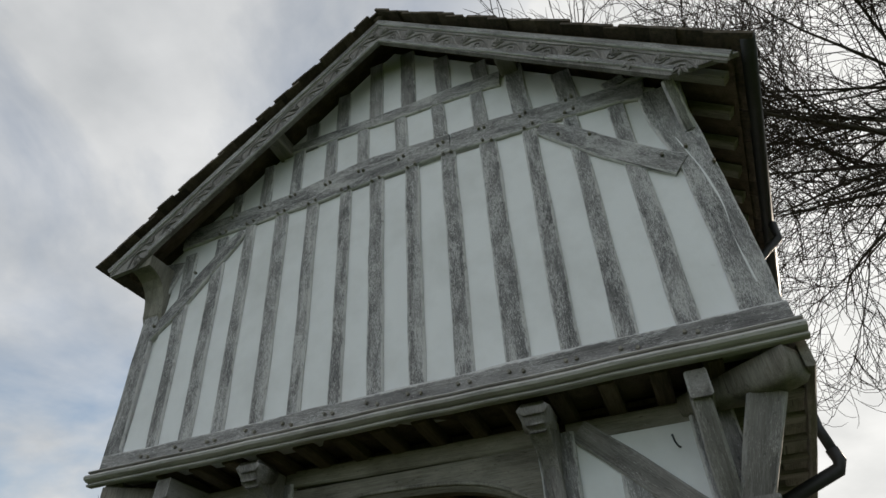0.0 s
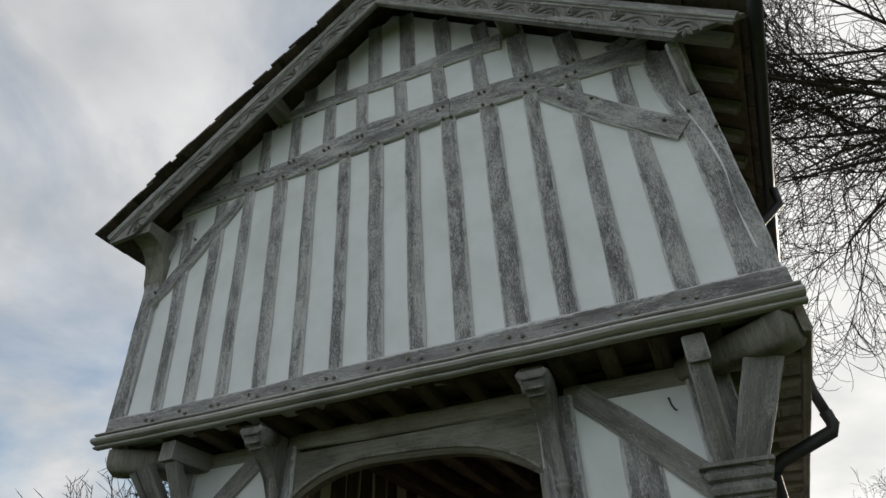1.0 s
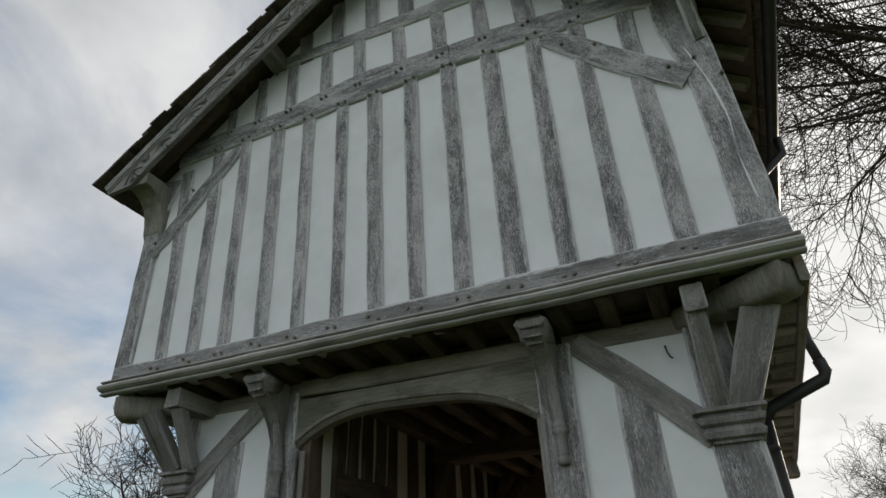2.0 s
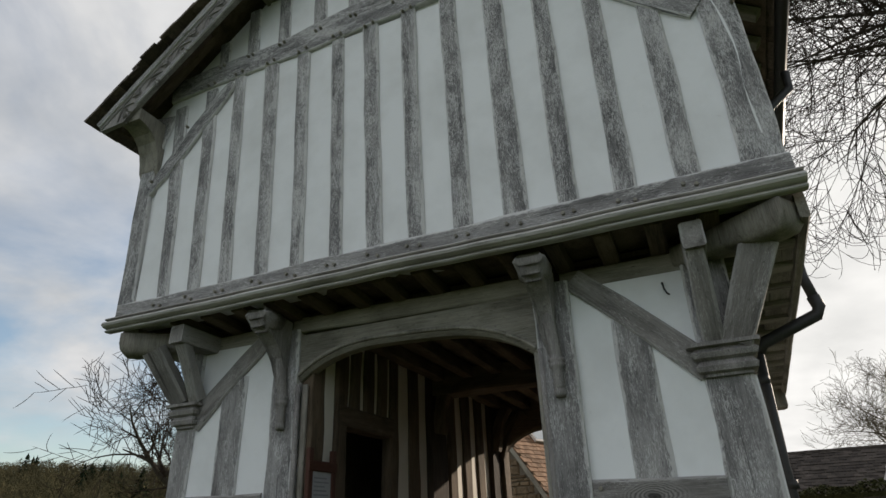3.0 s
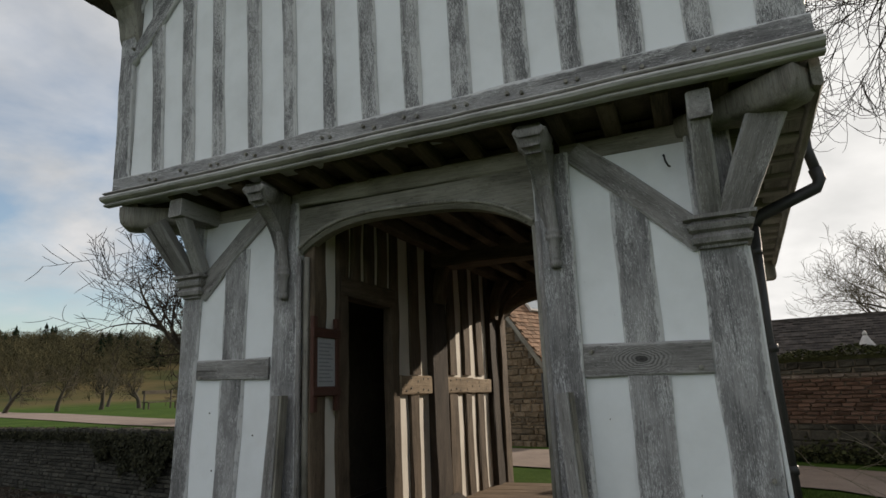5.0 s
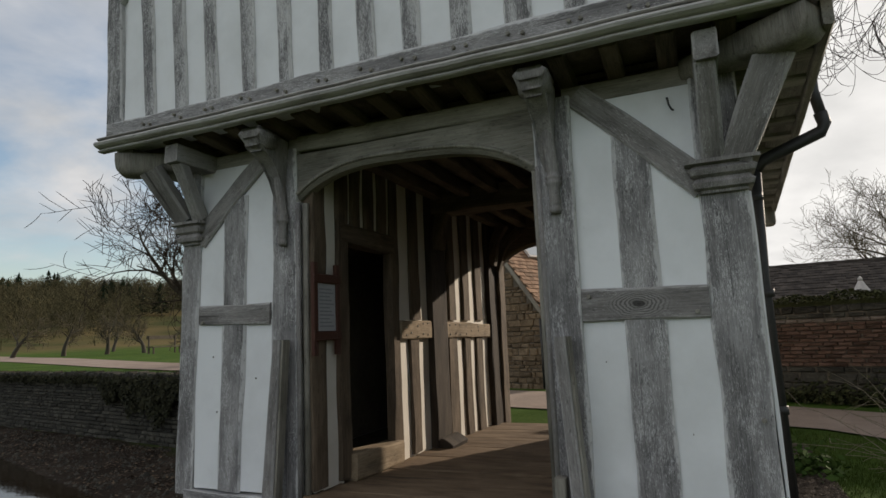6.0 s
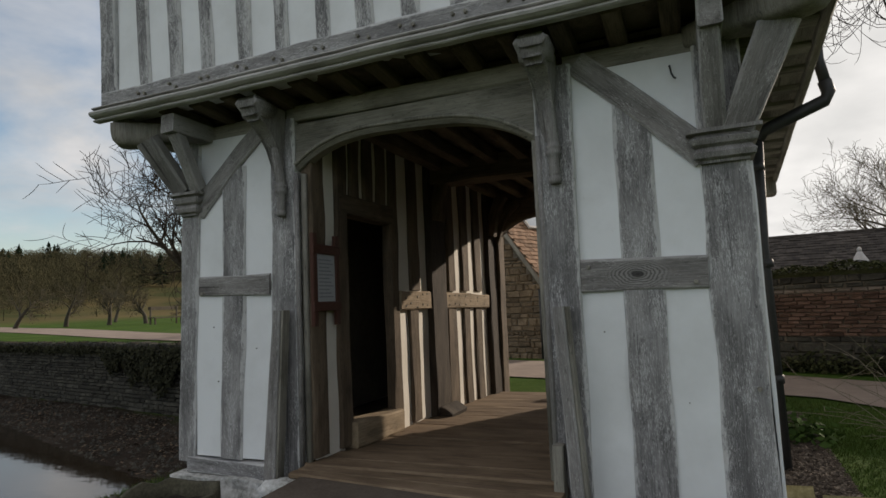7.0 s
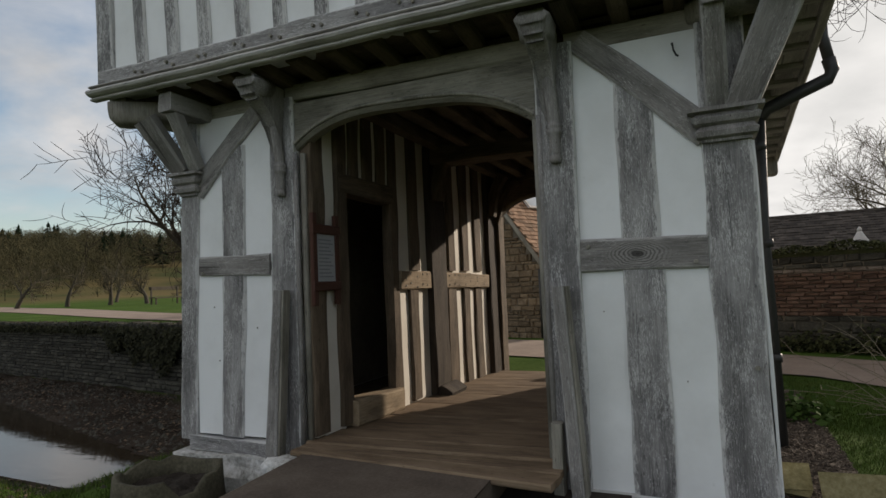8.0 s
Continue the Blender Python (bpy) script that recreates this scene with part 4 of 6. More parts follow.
arch = arch_head(0.0, 0.13, -3.23, -0.99, 2.89, OAK_SHELTERED, lower)
verts, faces = [], []
tube_into(verts, faces, [Vector((x, -0.008, arch_z(x) + 0.055)) for x in np.linspace(-3.22, -1.04, 44)], [0.018] * 44, 6)
piece("arch_roll", mesh_of("arch_roll", verts, faces, OAK_SHELTERED, True), arch)
timber("lintel", (-3.3, -0.014, 2.995), (-0.98, -0.014, 2.965), 0.15, 0.24, lower, OAK_SHELTERED)
for x, s in ((-3.20, 1), (-1.005, -1)):
    pipe("jamb_roll", [(x, -0.02, -0.2), (x, -0.02, 2.44)], 0.022, OAK, lower, 8)
    pipe("jamb_roll", [(x + 0.035 * s, 0.04, -0.2), (x + 0.035 * s, 0.04, 2.44)], 0.03, OAK_SHELTERED, lower, 8)

# carved shafts and brackets
def ring_body(name, rows, parent, mat, sides=10, label="", flat=1.0):
    """A turned or carved body: rows of centre and radius."""
    verts, faces = [], []
    for c, r in rows:
        for k in range(sides):
            a = 2 * math.pi * (k + 0.5) / sides
            verts.append((c[0] + r * math.cos(a), c[1] + r * flat * math.sin(a), c[2]))
    for i in range(len(rows) - 1):
        for k in range(sides):
            p, q = i * sides + k, i * sides + (k + 1) % sides
            faces.append((p, q, q + sides, p + sides))
    faces += [tuple(range(sides))[::-1], tuple(range(len(verts) - sides, len(verts)))]
    return piece(name, mesh_of(name, verts, faces, mat, True), parent, None, label)


def shaft_bracket(x, lean, head_w):
    """A slim banded shaft on an arch post, and the knee that sweeps forward from it to a rounded bracket head under the jetty."""
    w = 0.05
    rows = [((x, -0.05, 2.06), 0.036), ((x, -0.06, 2.075), w * 0.86), ((x, -0.06, 2.10), w * 0.9), ((x, -0.06, 2.11), w * 0.74)]
    for k in range(5):
        rows += [((x, -0.06, 2.125 + k * 0.025), w * 0.74), ((x, -0.06, 2.137 + k * 0.025), w * 0.92)]
    for z, r in ((2.26, 0.8), (2.275, 1.15), (2.30, 1.2), (2.305, 0.95), (2.32, 1.2), (2.34, 1.15), (2.345, 0.85), (2.37, 0.9)):
        rows.append(((x, -0.06, z), w * r))
    rows += [((x + lean * 0.3, -0.065, 2.5), w * 0.95), ((x + lean * 0.6, -0.075, 2.66), w * 1.05), ((x + lean, -0.10, 2.80), w * 1.15)]
    ring_body("carved_shaft", rows, lower, OAK, 10, "slim carved oak shaft with banded rings", 0.9)
    c = x + lean

    def block(name, prof, hws, bevel, label):
        bm = bmesh.new()
        rings = [[bm.verts.new((c + s * hw, a, b)) for (a, b), hw in zip(prof, hws)] for s in (-1, 1)]
        bm.faces.new(rings[0])
        bm.faces.new(rings[1][::-1])
        for i in range(len(prof)):
            j = (i + 1) % len(prof)
            bm.faces.new((rings[0][i], rings[0][j], rings[1][j], rings[1][i]))
        bmesh.ops.bevel(bm, geom=bm.edges[:], offset=bevel, segments=3, affect="EDGES")
        return part(name, bm, OAK, lower, label, smooth=bevel > 0.02)
    block("knee", [(-0.02, 2.36), (-0.06, 2.50), (-0.11, 2.66), (-0.19, 2.77), (-0.30, 2.84), (-0.38, 2.88), (-0.38, 3.03), (-0.02, 3.03)],
          [0.045, 0.055, 0.065, 0.07, 0.075, 0.08, 0.09, 0.09], 0.014, "swept oak knee")
    hw = head_w / 2
    block("carved_bracket", [(-0.20, 2.865), (-0.33, 2.842), (-0.40, 2.862), (-0.435, 2.92), (-0.45, 3.0), (-0.455, 3.06), (-0.12, 3.06), (-0.14, 2.92)],
          [hw * 0.8, hw * 0.8, hw * 0.9, hw, hw * 1.04, hw * 1.04, hw, hw * 0.9], 0.042, "worn carved oak bracket head")


shaft_bracket(-0.885, -0.035, 0.235)
shaft_bracket(-3.34, -0.04, 0.23)


def moulded_cap(name, x0, x1, y0, y1, z0, z1, label):
    """The banded capital round a corner post."""
    bm = bmesh.new()
    rows = [(0.0, 0.012), (0.08, 0.012), (0.14, 0.045), (0.30, 0.055), (0.40, 0.035), (0.46, 0.03), (0.54, 0.06), (0.70, 0.072), (0.80, 0.05), (0.84, 0.045), (0.88, 0.09), (1.0, 0.09)]
    loops = []
    for s, o in rows:
        z = z0 + s * (z1 - z0)
        loops.append([bm.verts.new(p) for p in ((x0 - o, y0 - o, z), (x1 + o, y0 - o, z), (x1 + o, y1 + o, z), (x0 - o, y1 + o, z))])
    for a, b in zip(loops, loops[1:]):
        for k in range(4):
            bm.faces.new((a[k], a[(k + 1) % 4], b[(k + 1) % 4], b[k]))
    bm.faces.new(loops[0])
    bm.faces.new(loops[-1])
    bmesh.ops.bevel(bm, geom=[e for e in bm.edges if abs(e.verts[0].co.z - e.verts[1].co.z) > 1e-4], offset=0.01, segments=2, affect="EDGES")
    return part(name, bm, OAK, lower, label)


moulded_cap("moulded_capital", 0.10, 0.375, -0.02, 0.26, 2.08, 2.30, "moulded oak capital on a corner post")
moulded_cap("moulded_capital", -4.56, -4.37, -0.02, 0.22, 2.18, 2.40, "moulded oak capital on a corner post")

# straight and diagonal jetty brackets above the capitals
def bracket(p0, p1, w, d, mat=OAK, inward=None, w1=None, name="jetty_bracket"):
    p0, p1 = Vector(p0), Vector(p1)
    g = (p1 - p0).normalized()
    flat = Vector((g.x, g.y, 0)).normalized()
    return timber(name, p0, p1, w, d, lower, mat, inward=Vector(inward) if inward else -flat + Vector((0, 0, 0.6)), wob=0.01, w1=w1)


bracket((0.19, -0.09, 2.30), (0.19, -0.38, 2.86), 0.13, 0.14)
timber("bracket_block", (0.20, -0.42, 2.86), (0.20, 0.1, 2.86), 0.15, 0.19, lower, OAK, inward=(0, 0, 1))
bracket((0.325, -0.09, 2.27), (0.595, -0.30, 2.88), 0.19, 0.10, OAK, inward=(0.14, 1, 0.34), w1=0.235, name="corner_bracket")
bracket((-4.53, -0.08, 2.40), (-4.66, -0.38, 2.86), 0.18, 0.12, inward=(-0.1, 1, 0.5), w1=0.22)
bracket((-4.335, -0.08, 2.40), (-4.30, -0.38, 2.88), 0.11, 0.12)
# dragon beam ends, swelling towards the corner
def dragon(a, b, w):
    a, b = Vector(a), Vector(b)
    g = (b - a).normalized()
    side = Vector((-g.y, g.x, 0))
    bm = bmesh.new()
    rows = [(0, 0.85, 2.91), (0.3, 0.88, 2.90), (0.48, 0.92, 2.885), (0.62, 0.98, 2.87), (0.74, 1.0, 2.855), (0.86, 1.0, 2.85), (0.95, 1.0, 2.86), (0.99, 0.98, 2.90), (1.0, 0.95, 2.95)]
    loops = []
    for s, k, z in rows:
        c = a.lerp(b, s)
        hw = w / 2 * k
        ring = [(math.copysign(abs(math.cos(u)) ** 0.45, math.cos(u)), 3.06 - (3.06 - z) * abs(math.sin(u)) ** 0.35) for u in np.linspace(math.pi, 2 * math.pi, 11)]
        loops.append([bm.verts.new((c.x + side.x * hw * q, c.y + side.y * hw * q, zz)) for q, zz in ring])
    for p, q in zip(loops, loops[1:]):
        for k in range(11):
            bm.faces.new((p[k], p[(k + 1) % 11], q[(k + 1) % 11], q[k]))
    bm.faces.new(loops[0])
    bm.faces.new(loops[-1])
    return part("dragon_beam", bm, OAK_SHELTERED, lower, "swelling end of a diagonal dragon beam", smooth=True)


dragon((0.1, 0.1, 0), (0.81, -0.40, 0), 0.26)
dragon((-4.3, 0.1, 0), (-5.02, -0.40, 0), 0.26)
timber("bracket_block", (-4.32, -0.42, 2.89), (-4.28, 0.1, 2.87), 0.17, 0.17, lower, OAK, inward=(0, 0, 1))
for x, z in ((0.0, 1.30), (-0.7, 1.44), (0.42 - 0.1, 0.6), (-3.42, 1.2), (-0.95, 1.1), (-4.3, 1.42)):
    piece("peg", PEG, lower, pose(x, -0.02, z))

pipe("hook", [(-0.06, 0.01, 2.80), (-0.055, -0.03, 2.79), (-0.05, -0.035, 2.74), (-0.035, -0.045, 2.70), (-0.02, -0.04, 2.69)], 0.007, IRON, lower, 6, "bent iron hook")
for x, z in ((-0.62, 0.98), (-0.1, 0.5), (-4.2, 1.1), (-3.7, 0.9), (-4.15, 0.6)):
    piece("nail", PEG, lower, pose(x, 0.012, z) @ Matrix.Diagonal((0.22, 0.4, 0.4, 1)))

# flanks, back and inner walls of the ground floor
flank = prism("lower_side_wall", [(0.24, 0.3), (0.375, 0.3), (0.60, 5.2), (0.45, 5.2)], -0.3, 2.95, LIME, house, plane="xy")
for k in range(8):
    y = 0.75 + k * 0.6
    timber("stud", (0.395 + 0.046 * (y - 0.3), y, -0.28), (0.395 + 0.046 * (y - 0.3), y, 2.9), 0.2, 0.1, flank, OAK_WASHED, inward=(-1, 0, 0))
flank2 = box("lower_side_wall", (-4.56, 0.25, -0.3), (-4.42, 5.2, 2.95), LIME, house)
for k in range(8):
    y = 0.75 + k * 0.6
    timber("stud", (-4.58, y, -0.28), (-4.58, y, 2.9), 0.2, 0.1, flank2, OAK_WASHED, inward=(1, 0, 0))
rear = stack("lower_back_wall", "timber-framed back wall with an arch to the drive")
for x0, x1 in ((-4.5, -3.2), (-0.95, 0.55)):
    box("wall_core", (x0, 5.2, -0.35), (x1, 5.36, 3.0), LIME_OLD, rear)
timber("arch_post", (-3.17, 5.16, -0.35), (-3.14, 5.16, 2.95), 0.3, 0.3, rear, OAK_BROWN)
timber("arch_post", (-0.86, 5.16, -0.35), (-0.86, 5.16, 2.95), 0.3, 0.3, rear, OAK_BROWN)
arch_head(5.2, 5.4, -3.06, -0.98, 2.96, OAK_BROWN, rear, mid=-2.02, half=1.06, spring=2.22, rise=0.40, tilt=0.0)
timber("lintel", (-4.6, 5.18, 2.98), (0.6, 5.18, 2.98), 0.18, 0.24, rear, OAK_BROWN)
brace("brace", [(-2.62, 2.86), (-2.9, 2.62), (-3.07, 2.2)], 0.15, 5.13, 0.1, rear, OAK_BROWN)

# left wall of the passage, with its doorway, notice and studs
PX = -3.10
inner = stack("passage_wall", "timber-framed passage wall with cream plaster and a dark doorway")
for y0, y1, z0, z1 in ((0.1, 0.55, -0.1, 3.06), (1.70, 5.2, -0.3, 3.06), (0.55, 1.70, 2.25, 3.06)):
    box("wall_core", (PX - 0.16, y0, z0), (PX - 0.035, y1, z1), LIME_OLD, inner)
INNER = [(0.80, 0.18, 2.3, 3.05), (1.08, 0.18, 2.3, 3.05), (1.36, 0.18, 2.3, 3.05), (0.158, 0.20, -0.05, 3.05), (0.555, 0.205, -0.06, 3.05), (1.635, 0.165, -0.1, 3.05), (2.075, 0.225, -0.12, 1.2), (2.145, 0.25, 1.4, 3.05),
         (3.27, 0.32, -0.18, 1.2), (3.30, 0.25, 1.4, 3.05), (3.84, 0.255, -0.2, 1.2), (3.83, 0.28, 1.4, 3.05), (4.33, 0.28, -0.22, 1.2), (4.41, 0.28, 1.4, 3.05)]
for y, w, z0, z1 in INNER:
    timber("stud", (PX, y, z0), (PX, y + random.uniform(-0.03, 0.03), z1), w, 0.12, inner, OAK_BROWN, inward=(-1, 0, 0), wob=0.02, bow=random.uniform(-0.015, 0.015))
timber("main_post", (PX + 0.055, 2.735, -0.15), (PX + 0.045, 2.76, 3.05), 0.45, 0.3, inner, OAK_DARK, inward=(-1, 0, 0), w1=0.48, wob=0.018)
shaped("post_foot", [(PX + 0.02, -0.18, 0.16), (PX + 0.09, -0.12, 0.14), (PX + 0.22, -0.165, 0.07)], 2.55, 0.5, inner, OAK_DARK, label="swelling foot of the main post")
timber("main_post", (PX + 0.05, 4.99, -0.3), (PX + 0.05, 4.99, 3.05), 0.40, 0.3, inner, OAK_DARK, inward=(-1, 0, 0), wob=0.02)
timber("mid_rail", (PX + 0.03, 1.68, 1.29), (PX + 0.03, 2.5, 1.28), 0.22, 0.1, inner, OAK_TAN, inward=(-1, 0, 0), wob=0.01, label="pale tan oak rail with nail holes")
timber("mid_rail", (PX + 0.03, 3.0, 1.27), (PX + 0.03, 4.75, 1.24), 0.21, 0.1, inner, OAK_TAN, inward=(-1, 0, 0), wob=0.012, label="pale tan oak rail with nail holes")
for y in (1.8, 1.92, 2.1, 2.25, 2.38, 3.1, 3.3, 3.45, 3.7, 3.9, 4.2, 4.5):
    for z in (1.22, 1.33):
        piece("peg", PEG, inner, pose(PX + 0.03, y, z + random.uniform(-0.03, 0.03), 0, 0, 90) @ Matrix.Diagonal((0.7, 0.5, 0.7, 1)))
timber("threshold", (PX + 0.07, 0.62, 0.03), (PX + 0.07, 1.58, -0.01), 0.24, 0.24, inner, OAK_TAN, inward=(-1, 0, 0), wob=0.02, label="worn pale oak threshold")
timber("door_head", (PX + 0.01, 0.5, 2.24), (PX + 0.01, 1.6, 2.24), 0.2, 0.18, inner, OAK_BROWN, inward=(-1, 0, 0))
brace("brace", [(-2.8, 2.95), (-2.95, 2.72), (-3.02, 2.3)], 0.14, 2.6, 0.16, inner, OAK_BROWN)
brace("brace", [(-2.8, 2.95), (-2.95, 2.72), (-3.05, 2.3)], 0.14, 4.85, 0.16, inner, OAK_BROWN)
# lodge room behind the doorway
box("room_floor", (-4.42, 0.2, -0.2), (-3.33, 5.2, -0.12), OAK_BROWN, inner)
# inner wall given a low tone, darker than the passage plaster
box("room_wall", (-4.41, 0.22, -0.1), (-4.37, 5.18, 3.05), ROOM_DARK, inner)
# right wall of the passage
inner2 = box("passage_wall", (-0.86, 0.25, -0.3), (-0.72, 5.18, 3.06), LIME_OLD, house, label="timber-framed passage wall with cream plaster")
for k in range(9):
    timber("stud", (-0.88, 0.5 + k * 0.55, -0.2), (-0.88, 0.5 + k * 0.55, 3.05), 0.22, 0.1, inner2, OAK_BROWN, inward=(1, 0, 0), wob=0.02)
# passage ceiling joists and cross beam
ceil = stack("passage_ceiling", "dark oak joists over the passage")
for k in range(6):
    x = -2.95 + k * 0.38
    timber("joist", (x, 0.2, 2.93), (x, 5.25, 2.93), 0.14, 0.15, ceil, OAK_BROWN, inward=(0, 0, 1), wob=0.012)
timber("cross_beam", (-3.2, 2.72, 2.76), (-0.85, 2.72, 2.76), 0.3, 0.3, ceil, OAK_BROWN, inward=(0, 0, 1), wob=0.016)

# plinths
for x0, x1, y0, y1, top in ((-4.6, -3.2, -0.05, 5.4, -0.235), (-1.02, 0.42, -0.02, 5.4, -0.37)):
    bm = bmesh.new()
    bmesh.ops.create_cube(bm, size=1)
    bmesh.ops.subdivide_edges(bm, edges=bm.edges[:], cuts=22, use_grid_fill=True)
    for v in bm.verts:
        c = v.co + Vector((0.5, 0.5, 0.5))
        p = Vector((x0 + c.x * (x1 - x0), y0 + c.y * (y1 - y0), -2.2 + c.z * (top + 2.2)))
        v.co = p + Vector((noise.noise(p * 2.1), noise.noise(p * 2.1 + Vector((9, 0, 0))) + 0.9 * noise.noise(Vector((p.x * 5, p.y, p.z * 13))) - 1.3, 0.5 * noise.noise(p * 7))) * 0.05
    part("plinth", bm, PLINTH, house, "rough whitewashed stone plinth")

# ---- passage deck ----
deck = thing("plank_deck", (-2.0, 2.6, -0.2), "worn brown oak plank deck of the gate passage", "deck")
y, k = -0.03, 0
while y < 4.95:
    w = random.uniform(0.2, 0.3)
    z = -0.078 - 0.034 * max(0, y) + random.uniform(-0.006, 0.006)
    timber("plank", (-3.2, y + w / 2, z), (-0.9, y + w / 2 + random.uniform(-0.05, 0.05), z + random.uniform(-0.01, 0.01)), w - 0.012, 0.06, deck, OAK_DECK, inward=(0, 0, -1), wob=0.006)
    y += w
box("deck_bearer", (-3.15, -0.25, -0.5), (-0.95, 4.9, -0.36), OAK_BROWN, deck)
for a0, a1, b0, b1 in ((-0.034, -0.14, -0.034, -0.265), (-0.15, -0.255, -0.275, -0.51)):
    timber("plank", (-3.16, (a0 + a1) / 2, -0.084), (-0.93, (b0 + b1) / 2, -0.088), a0 - a1, 0.05, deck, OAK_DECK, inward=(0, 0, -1), w1=b0 - b1, wob=0.004)
ramp = prism("causeway", [(-0.06, -0.135), (-0.06, -1.0), (-40, -1.2), (-40, -0.27), (-3.5, -0.27), (-1.2, -0.13), (-0.30, -0.098)], -3.02, -1.36, SLAB, None, plane="yz")
tagged(ramp, "dark worn concrete causeway leading to the passage", "path", kind="structure")
tagged(prism("causeway_verge", [(-0.05, -0.26), (-0.05, -1.0), (-9, -1.2), (-9, -0.42), (-3.5, -0.37), (-1.2, -0.31)], -1.356, -0.50, SOIL, None, plane="yz"), "bare trodden earth beside the causeway", "ground", kind="structure")

# rail posts by the arch
def rail_post(p0, p1, w, w1, label):
    t = thing("rail_post", Vector(p0), label, "post", "rail posts by the arch")
    timber("post", p0, p1, w, 0.12, t, OAK, w1=w1, wob=0.005)
    off = Vector((w / 2 + 0.012, 0.025, 0)), Vector((w1 / 2 + 0.012, 0.025, 0))
    timber("side_strip", Vector(p0) + off[0], Vector(p1) + off[1], 0.024, 0.09, t, OAK_SHELTERED, wob=0.003)
    return t


rail_post((-3.45, -0.20, -0.52), (-3.318, -0.19, 1.23), 0.125, 0.078, "leaning grey oak rail post with a square-cut top")
stop = rail_post((-0.818, -0.21, -0.5), (-0.896, -0.2, 1.17), 0.085, 0.08, "leaning grey oak rail post beside the arch")
timber("stub_post", (-0.965, -0.17, -0.5), (-0.965, -0.17, 0.22), 0.075, 0.10, stop, OAK_SHELTERED, wob=0.005, label="short oak stub behind the post")

# notice board on the passage wall
board = thing("notice_board", (-3.04, 0.3, 1.5), "red-stained wooden notice board with faded paper behind glass", "notice board")
for y in (0.035, 0.385):
    timber("upright", (-3.055, y, 1.08), (-3.055, y, 1.90), 0.065, 0.04, board, RED_WOOD, inward=(-1, 0, 0), wob=0.002)
for z in (1.25, 1.76):
    timber("cross_piece", (-3.05, 0.0, z), (-3.05, 0.42, z), 0.085, 0.035, board, RED_WOOD, inward=(-1, 0, 0), wob=0.002)
sheet = box("sheet", (-3.085, 0.065, 1.28), (-3.07, 0.355, 1.73), PAPER, board)
for k in range(11):
    box("text_bar", (-3.069, 0.10, 1.33 + k * 0.033), (-3.067, 0.32 - 0.03 * (k % 3), 1.342 + k * 0.033), INK, sheet)

# stone trough beside the left post
def trough():
    t = thing("stone_trough", (-4.03, -0.74, -0.75), "broken mossy stone trough with dark soil", "trough")
    n, verts, faces = 22, [], []
    prof = [(1.0, -0.85), (1.03, -0.5), (1.0, -0.3), (0.97, -0.19), (0.86, -0.19), (0.83, -0.3), (0.80, -0.48)]
    for r, z in prof:
        for k in range(n):
            a = 2 * math.pi * k / n
            chip = (0.07 * noise.noise(Vector((math.cos(a) * 2, math.sin(a) * 2, 1))) + 0.02 * noise.noise(Vector((k * 1.3, 5, 0))) - (0.09 if k in (20, 21) else 0)) * (1 if z > -0.3 else 0.3) + 0.02
            verts.append((-3.98 + 0.43 * r * math.cos(a) + 0.02 * noise.noise(Vector((k, z * 4, 0))), -0.74 + 0.40 * r * math.sin(a), z + chip))
    for i in range(len(prof) - 1):
        for k in range(n):
            p, q = i * n + k, i * n + (k + 1) % n
            faces.append((p, q, q + n, p + n))
    piece("basin", mesh_of("basin", verts, faces, TROUGH, True), t)
    bm = bmesh.new()
    bmesh.ops.create_grid(bm, x_segments=14, y_segments=14, size=0.37)
    for v in bm.verts:
        r = max(abs(v.co.x), abs(v.co.y)) / max(1e-6, v.co.xy.length)
        v.co.x, v.co.y = v.co.x * r, v.co.y * r * 0.88
        v.co.z = 0.05 * noise.noise(v.co * 9) + 0.025 * noise.noise(v.co * 30)
    bmesh.ops.translate(bm, verts=bm.verts, vec=(-3.98, -0.74, -0.29))
    part("soil", bm, SOIL, t)


trough()

# ---- masonry ----
def stone_block(w, h, d, seed):
    """A rough-faced block with its face towards -y, centred on its own face."""
    rnd = random.Random(seed)
    verts = []
    for x, z in ((-w / 2, -h / 2), (w / 2, -h / 2), (w / 2, h / 2), (-w / 2, h / 2)):
        verts.append(Vector((x + rnd.uniform(-0.08, 0.08) * w, d, z + rnd.uniform(-0.1, 0.1) * h)))
    c = 0.16 * min(w, h)
    rim = [v.copy() for v in verts]
    for v in rim:
        v.y = 0.03
    face = [Vector((v.x - math.copysign(c, v.x), rnd.uniform(-0.02, 0.012), v.z - math.copysign(c, v.z))) for v in verts]
    allv = verts + rim + face
    faces = []
    for a, b in ((0, 4), (4, 8)):
        for k in range(4):
            j = (k + 1) % 4
            faces.append((a + k, a + j, b + j, b + k))
    faces += [(8, 9, 10, 11), (3, 2, 1, 0)]
    return allv, faces


def courses(length, height, course, block, seed, jitter=0.3):
    """Centres and sizes of the blocks of a coursed wall, along s and up z."""
    rnd = random.Random(seed)
    z = 0.0
    while z < height - 0.02:
        h = min(course * rnd.uniform(1 - jitter, 1 + jitter), height - z)
        s = -rnd.uniform(0, block)
        while s < length:
            w = block * rnd.uniform(1 - jitter, 1 + jitter * 1.4)
            a, b = max(s, 0), min(s + w, length)
            if b - a > 0.03:
                yield (a + b) / 2, z + h / 2, b - a, h
            s += w
        z += h


